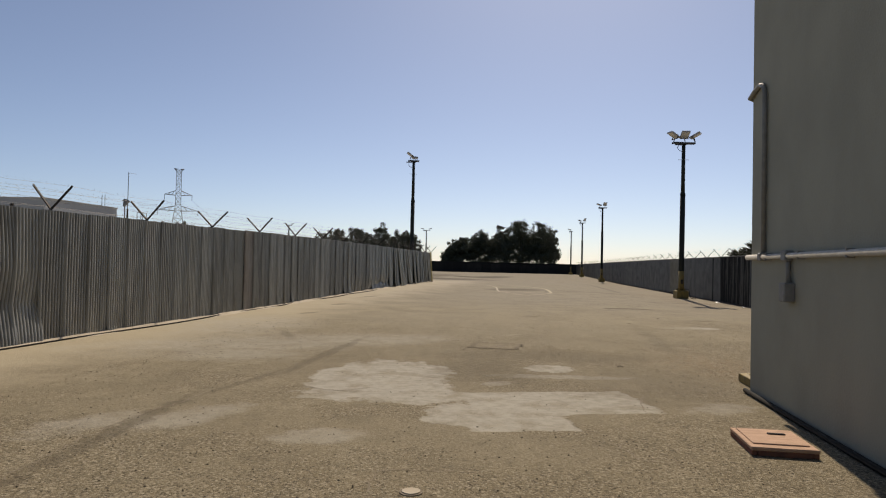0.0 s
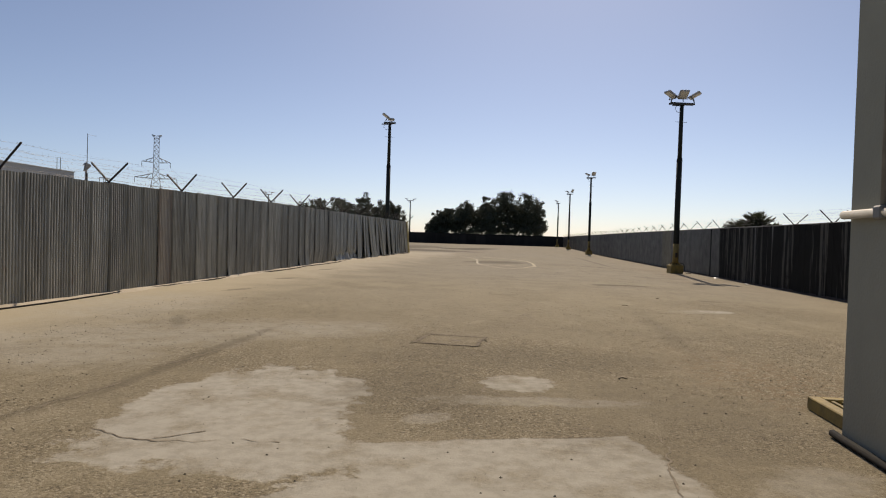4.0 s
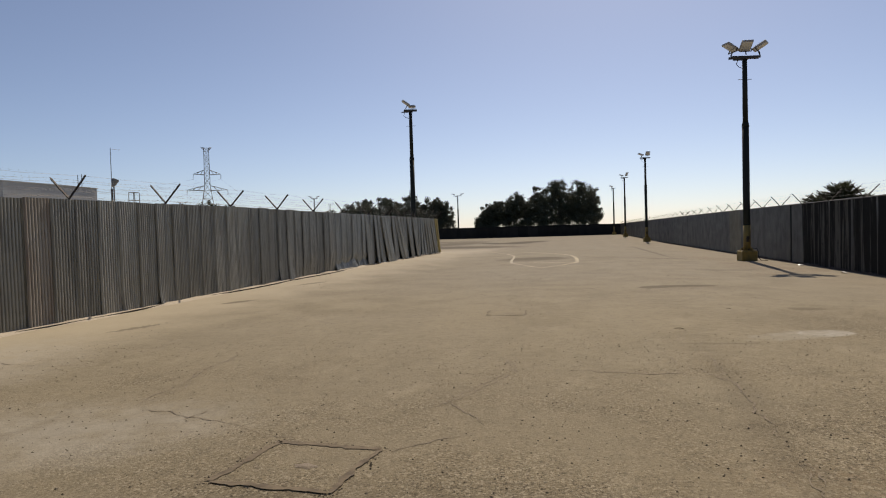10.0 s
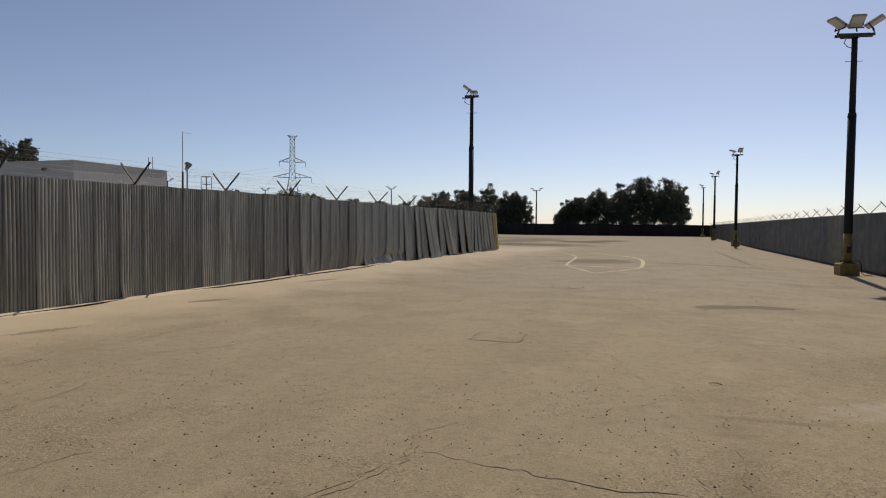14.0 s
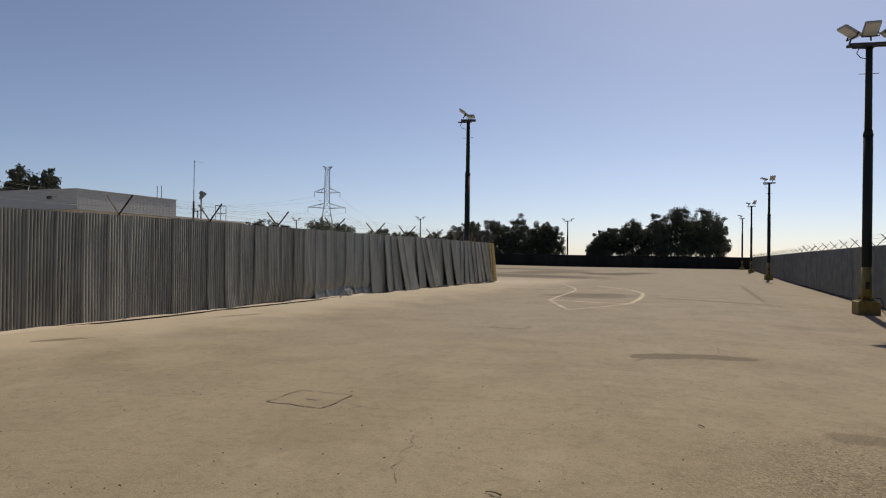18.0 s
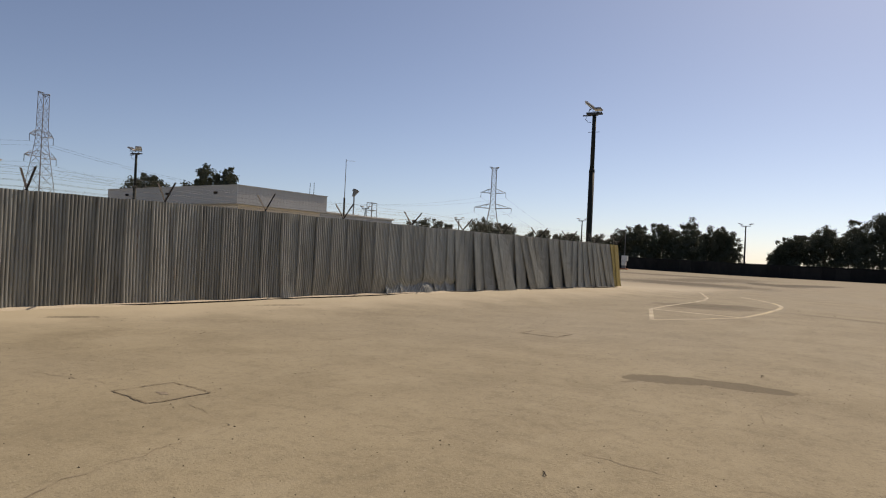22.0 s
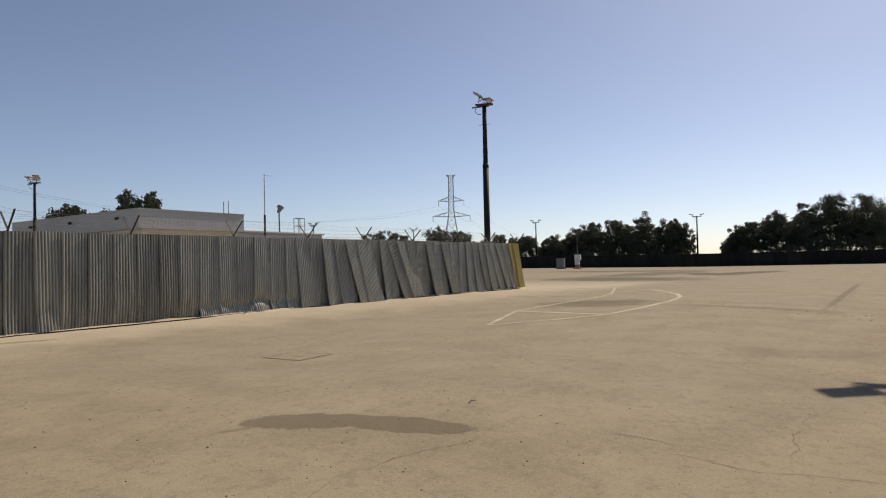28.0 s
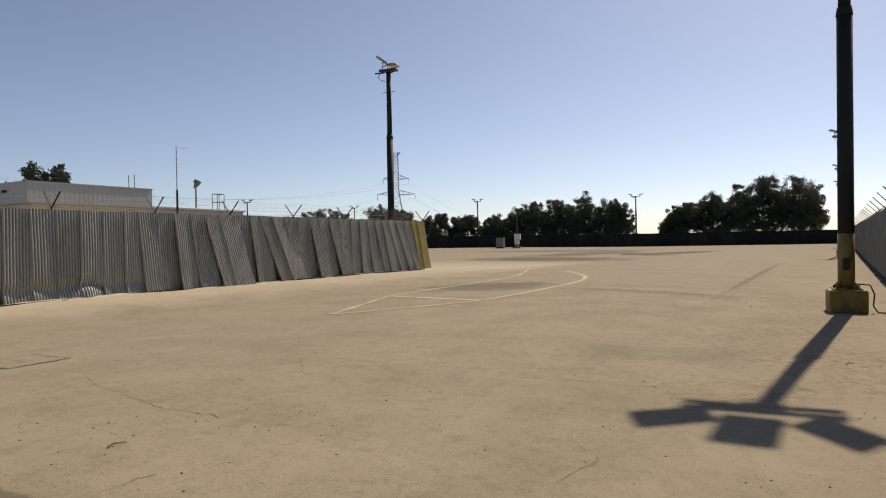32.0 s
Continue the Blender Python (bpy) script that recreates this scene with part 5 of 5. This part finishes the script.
# ---- trees ----
def leafy(name, x, y, blobs, trunks, label, n=2600, size=0.27, mat=None, z0=0.0, seed=0):
    """A tree: leaning trunks with limbs, and a crown of small leaf clumps inside uneven blobs (dx, dy, z, rx, rz)."""
    rnd = random.Random(seed)
    t = thing("tree", pose(x, y, z0), label, "tree", "trees")
    g = Geo()
    for dx, dy, hh, lean in trunks:
        a = Vector((dx, dy, -0.1))
        b = a + Vector((lean * 0.5, rnd.uniform(-0.2, 0.2), hh * 0.55))
        c = b + Vector((lean * 0.7, rnd.uniform(-0.3, 0.3), hh * 0.45))
        g.tube(a, b, 0.20, 0.14, 8), g.tube(b, c, 0.14, 0.06, 7)
        for k in range(5):
            p = b.lerp(c, rnd.random())
            bl = rnd.choice(blobs)
            g.tube(p, p.lerp(Vector((bl[0], bl[1], bl[2])), 0.75), 0.06, 0.02, 5)
    part("trunk", g, M_BARK, t)
    g = Geo()
    subs = []
    for b in blobs:
        for k in range(max(9, int(18 * b[3] * b[4] / 4))):
            d = Vector((rnd.gauss(0, 1), rnd.gauss(0, 1), rnd.gauss(0, 1))).normalized() * rnd.random() ** 0.4
            subs.append((b[0] + d.x * b[3], b[1] + d.y * b[3], b[2] + d.z * b[4], rnd.uniform(0.45, 0.95) * (0.5 + 0.18 * b[3])))
    for k in range(int(n * 1.7)):
        s = rnd.choice(subs)
        d = Vector((rnd.gauss(0, 1), rnd.gauss(0, 1), rnd.gauss(0, 1))).normalized() * (rnd.random() ** 0.5) * s[3] * rnd.choice((0.9, 1.0, 1.0, 1.25))
        c = Vector((s[0] + d.x, s[1] + d.y, s[2] + d.z * 0.9))
        u = Vector((rnd.gauss(0, 1), rnd.gauss(0, 1), rnd.gauss(0, 1))).normalized()
        w = u.orthogonal().normalized()
        L = size * rnd.uniform(0.6, 1.3)
        g.add([c - u * L * 0.5, c + w * L * 0.28, c + u * L * 0.6, c - w * L * 0.28], [(0, 1, 2, 3)])
    part("crown", g, mat or M_LEAF, t)
    return t


def round_tree(x, h, r, seed, low=1.2, y=150.0, n=3000, label="dark dusty broadleaf tree beyond the far wall"):
    rnd = random.Random(seed)
    blobs = []
    for k in range(7):
        z = low + (h - low) * rnd.uniform(0.15, 0.8)
        blobs.append((rnd.uniform(-0.55, 0.55) * r, rnd.uniform(-0.5, 0.5) * r, z, r * rnd.uniform(0.42, 0.62), (h - low) * rnd.uniform(0.15, 0.24)))
    blobs.append((rnd.uniform(-0.2, 0.2) * r, 0, h - 0.2 * (h - low) - 0.2, r * 0.42, (h - low) * 0.17))
    blobs.append((-0.62 * r, 0, low + (h - low) * 0.32, r * 0.38, (h - low) * 0.2))
    blobs.append((0.62 * r, 0, low + (h - low) * 0.36, r * 0.38, (h - low) * 0.2))
    blobs.append((0, 0, low + (h - low) * 0.25, r * 0.78, (h - low) * 0.22))
    blobs.append((0, 0, low + (h - low) * 0.14, r * 0.95, (h - low) * 0.13))
    blobs.append((-0.35 * r, 0, low + (h - low) * 0.5, r * 0.6, (h - low) * 0.2))
    blobs.append((0.35 * r, 0, low + (h - low) * 0.55, r * 0.6, (h - low) * 0.2))
    blobs.append((0, 0, low + (h - low) * 0.52, r * 0.66, (h - low) * 0.25))
    blobs.append((0, 0, low + (h - low) * 0.74, r * 0.46, (h - low) * 0.18))
    leafy("tree", x, y, blobs, [(rnd.uniform(-0.3, 0.3) * r, 0, h * 0.55, rnd.uniform(-1, 1)), (rnd.uniform(-0.5, 0.5) * r, 0.4, h * 0.5, rnd.uniform(-1.2, 1.2))], label, n=n, seed=seed, z0=0.2)


for k, (x, h, r) in enumerate([(3.6, 8.2, 3.6), (8.6, 9.9, 4.0), (13.2, 11.1, 4.0), (17.6, 12.4, 4.1), (21.8, 11.7, 4.4), (24.2, 9.6, 2.2), (1.4, 5.6, 1.9)]):
    round_tree(x, h, r, 100 + k, 1.2, 150 + (k % 2) * 1.5, int(3400 * r))
for k, (x, h, r) in enumerate([(-31.6, 6.9, 3.5), (-27.4, 8.2, 3.8), (-22.6, 9.0, 3.8), (-18.6, 9.9, 3.8), (-13.8, 10.8, 4.0), (-10.0, 9.6, 3.6), (-7.2, 8.6, 3.0)]):
    round_tree(x, h, r, 200 + k, 1.0, 150 + (k % 2) * 1.5, int(3200 * r))
for k, (x, h, r) in enumerate([(-37.6, 7.5, 3.0), (-40.6, 6.9, 2.0), (-43.2, 7.7, 2.2), (-47.0, 7.2, 2.4), (-50.9, 8.2, 2.8), (-53.8, 9.2, 3.2), (-57.0, 9.8, 3.8), (-60.2, 9.3, 3.2), (-66.5, 8.7, 3.0), (-70.3, 9.4, 3.4), (-73.6, 9.7, 3.2), (-77.0, 9.2, 3.2)]):
    round_tree(x, h, r, 300 + k, 1.0, 150 + (k % 2) * 1.5, int(2300 * r))
for k, (x, y, h, r) in enumerate([(-53.6, 70.0, 10.9, 2.5), (-51.0, 71.0, 10.4, 1.9), (-56.3, 71.5, 10.2, 1.5), (-65.0, 71.0, 10.3, 2.0), (-69.5, 72.0, 10.6, 2.6)]):
    round_tree(x, h, r, 400 + k, 2.0, y, 6000, "dark broadleaf tree behind the low building")


def palm(x, y, h, r, seed):
    rnd = random.Random(seed)
    t = thing("palm_tree", pose(x, y, -0.1), "short date palm standing behind the dark fence", "palm tree")
    g = Geo()
    for k in range(8):
        g.tube((0, 0, h * k / 8), (0, 0, h * (k + 1) / 8), 0.22, 0.18, 9)
    part("trunk", g, M_BARK, t)
    for k in range(120):
        az, el = rnd.uniform(0, 6.283), rnd.uniform(-0.15, 1.55)
        g = Geo()
        L = r * rnd.uniform(0.8, 1.1)
        pts = []
        for j in range(9):
            u = j / 8
            e = el - 0.75 * u * u
            if j == 0:
                p = Vector((0, 0, h))
            else:
                p = pts[-1] + Vector((math.cos(az) * math.cos(e), math.sin(az) * math.cos(e), math.sin(e))) * L / 8
            pts.append(p)
        g.pipe(pts, 0.011, 4)
        side = Vector((-math.sin(az), math.cos(az), 0))
        for a, b in zip(pts[1:], pts[2:]):
            d = (b - a).normalized()
            for q in range(7):
                p = a.lerp(b, q / 7)
                for s in (-1, 1):
                    tip = p + (side * s * 0.8 + d * 0.7 + Vector((0, 0, 0.25))).normalized() * 0.36 * rnd.uniform(0.7, 1.1)
                    g.add([p, p + d * 0.04, tip], [(0, 1, 2)])
        part("frond", g, M_PALM, t)


palm(22.35, 48.3, 2.35, 1.4, 8), palm(21.4, 48.75, 1.95, 1.25, 12), palm(23.15, 47.9, 1.85, 1.15, 15)

TWIGS = [(3.05, 11.77), (13.09, 33.49), (7.81, 27.89), (6.85, 21.87), (5.32, 19.47)]

# ---- loose grit ----
def grit():
    rnd = random.Random(21)
    g = Geo()
    for k in range(24000):
        if k < 16000:
            x, y = rnd.uniform(-4, 8), 5 + 14 * rnd.random() ** 1.2
        else:
            x, y = rnd.uniform(-3, 15), rnd.uniform(18, 42)
        if k % 40 == 0:
            # rubble in the joint of the worn lid
            side, u, off = k // 40 % 4, rnd.uniform(-0.45, 0.45), 0.40 + rnd.gauss(0, 0.035)
            q = pose(1.41, 14.0, 0, 0, 0, -14 + 90 * side) @ Vector((u, off, 0))
            x, y = q.x, q.y
        if x < left_x(y) + 0.4 or x > right_x(y) - 0.4 or (y < 10.2 and x > 3.0):
            continue
        if -1.6 < x < 3.0 and 7.9 < y < 12.3 and rnd.random() < 0.85:
            continue
        s = 0.0025 + 0.0095 * rnd.random() ** 4
        if k % 190 == 1:
            # a broken line of clods across the yard
            u = rnd.random()
            x, y, s = 6.9 + 6.0 * u + rnd.gauss(0, 0.35), 45.6 - 5.5 * u + rnd.gauss(0, 0.55), 0.008 + 0.020 * rnd.random() ** 3
        z = ground_z(x, y)
        a = rnd.uniform(0, 6.28)
        ring = [(x + s * math.cos(a + q) * rnd.uniform(0.7, 1.2), y + s * math.sin(a + q) * rnd.uniform(0.7, 1.2), z) for q in (0, 1.6, 3.1, 4.7)]
        g.add(ring + [(x, y, z + s * 0.8)], [(0, 1, 4), (1, 2, 4), (2, 3, 4), (3, 0, 4)])
    tagged(new("pebbles", g.mesh("pebbles", M_PEBBLE)), "scattered dark pebbles and grit on the asphalt", "pebbles", kind="stuff")


grit()


def fence_litter():
    """Dark rotten leaf litter and earth heaped along the foot of the dark fence."""
    g = Geo()
    n = 0
    for k in range(760):
        y = 8 + 0.14 * k
        x = right_x(y)
        w = 0.13 + 0.10 * noise.noise((y * 0.7, 4, 9)) + 0.05 * noise.noise((y * 3.1, 7, 2))
        w = max(0.03, w) * (0.55 + 0.7 * smooth01(y, 30, 48))
        hh = max(0.01, 0.06 + 0.05 * noise.noise((y * 0.9, 3, 5)) + 0.035 * noise.noise((y * 4.3, 8, 5)))
        z = ground_z(x - 0.1, y)
        g.v += [(x + 0.02, y, z + hh), (x - 0.04 - 0.4 * w, y, z + hh * 0.85), (x - 0.04 - 0.8 * w, y + 0.03 * noise.noise((y * 9, 1, 1)), z + hh * 0.35), (x - 0.04 - w, y, z - 0.01)]
        n += 1
    g.f = [(4 * k + q, 4 * k + 4 + q, 4 * k + 5 + q, 4 * k + 1 + q) for k in range(n - 1) for q in range(3)]
    tagged(new("leaf_litter", g.mesh("leaf_litter", M_LITTER)), "dark rotten leaf litter along the dark fence foot", "litter", kind="structure")


fence_litter()


def sand_sill():
    """A low drift of pale sand against the foot of the corrugated fence."""
    g = Geo()
    n = 0
    for k in range(230):
        y = -6 + 0.25 * k
        if y > 51:
            break
        x = left_x(y)
        w = 0.24 + 0.10 * noise.noise((y * 0.8, 2, 1)) + 0.04 * noise.noise((y * 4, 5, 1))
        hh = 0.045 + 0.03 * noise.noise((y * 1.1, 8, 4)) + 0.015 * noise.noise((y * 5, 1, 4))
        z = ground_z(x + 0.1, y)
        g.v += [(x - 0.05, y, z + hh), (x + 0.45 * w, y - 0.07 * w, z + hh * 0.8), (x + 0.8 * w, y - 0.1 * w, z + hh * 0.25), (x + w, y - 0.15 * w, z - 0.01)]
        n += 1
    g.f = [(4 * k + q, 4 * k + q + 1, 4 * k + q + 5, 4 * k + q + 4) for k in range(n - 1) for q in range(3)]
    tagged(new("sand_drift", g.mesh("sand_drift", M_SANDBANK, True)), "low drift of pale sand along the fence foot", "sand", kind="structure")


sand_sill()


def twig(x, y, turn, size, k):
    g = Geo()
    z = ground_z(x, y)
    m = pose(x, y, z + 0.008, 0, 0, turn)
    g.pipe([m @ Vector((-size, 0, 0)), m @ Vector((-0.3 * size, 0.15 * size, 0.012)), m @ Vector((0.4 * size, -0.05 * size, 0.006)), m @ Vector((size, 0.12 * size, 0.0))], 0.006, 5, 0.003)
    g.pipe([m @ Vector((-0.2 * size, 0.12 * size, 0.01)), m @ Vector((0.2 * size, 0.4 * size, 0.014))], 0.004, 4, 0.002)
    tagged(new("twig", g.mesh("twig", M_BARK)), "dry dark twig lying on the asphalt", "twig", "twigs")


for k, (x, y) in enumerate(TWIGS):
    twig(x, y, 40 * k, 0.045 + 0.015 * (k % 3), k)


def scrap(x, y, turn):
    g = Geo()
    z = ground_z(x, y)
    m = pose(x, y, z, 0, 0, turn)
    pts = [(-0.14, -0.06, 0.004), (0.10, -0.08, 0.02), (0.16, 0.05, 0.004), (-0.06, 0.09, 0.05), (0.02, 0.0, 0.06)]
    g.add([m @ Vector(p) for p in pts], [(0, 1, 4), (1, 2, 4), (2, 3, 4), (3, 0, 4)])
    tagged(new("paper_scrap", g.mesh("paper_scrap", M_WHITE)), "crumpled white scrap lying by the dark fence", "litter", "litter scraps")


scrap(14.2, 35.4, 20), scrap(13.6, 31.2, 75)
strip("tyre_mark", [(11.6, 41.5), (12.3, 47.0), (13.3, 55.5)], 0.10, M_GAP, "dark curved tyre mark on the asphalt", "tyre mark", 0.03, 0.004)
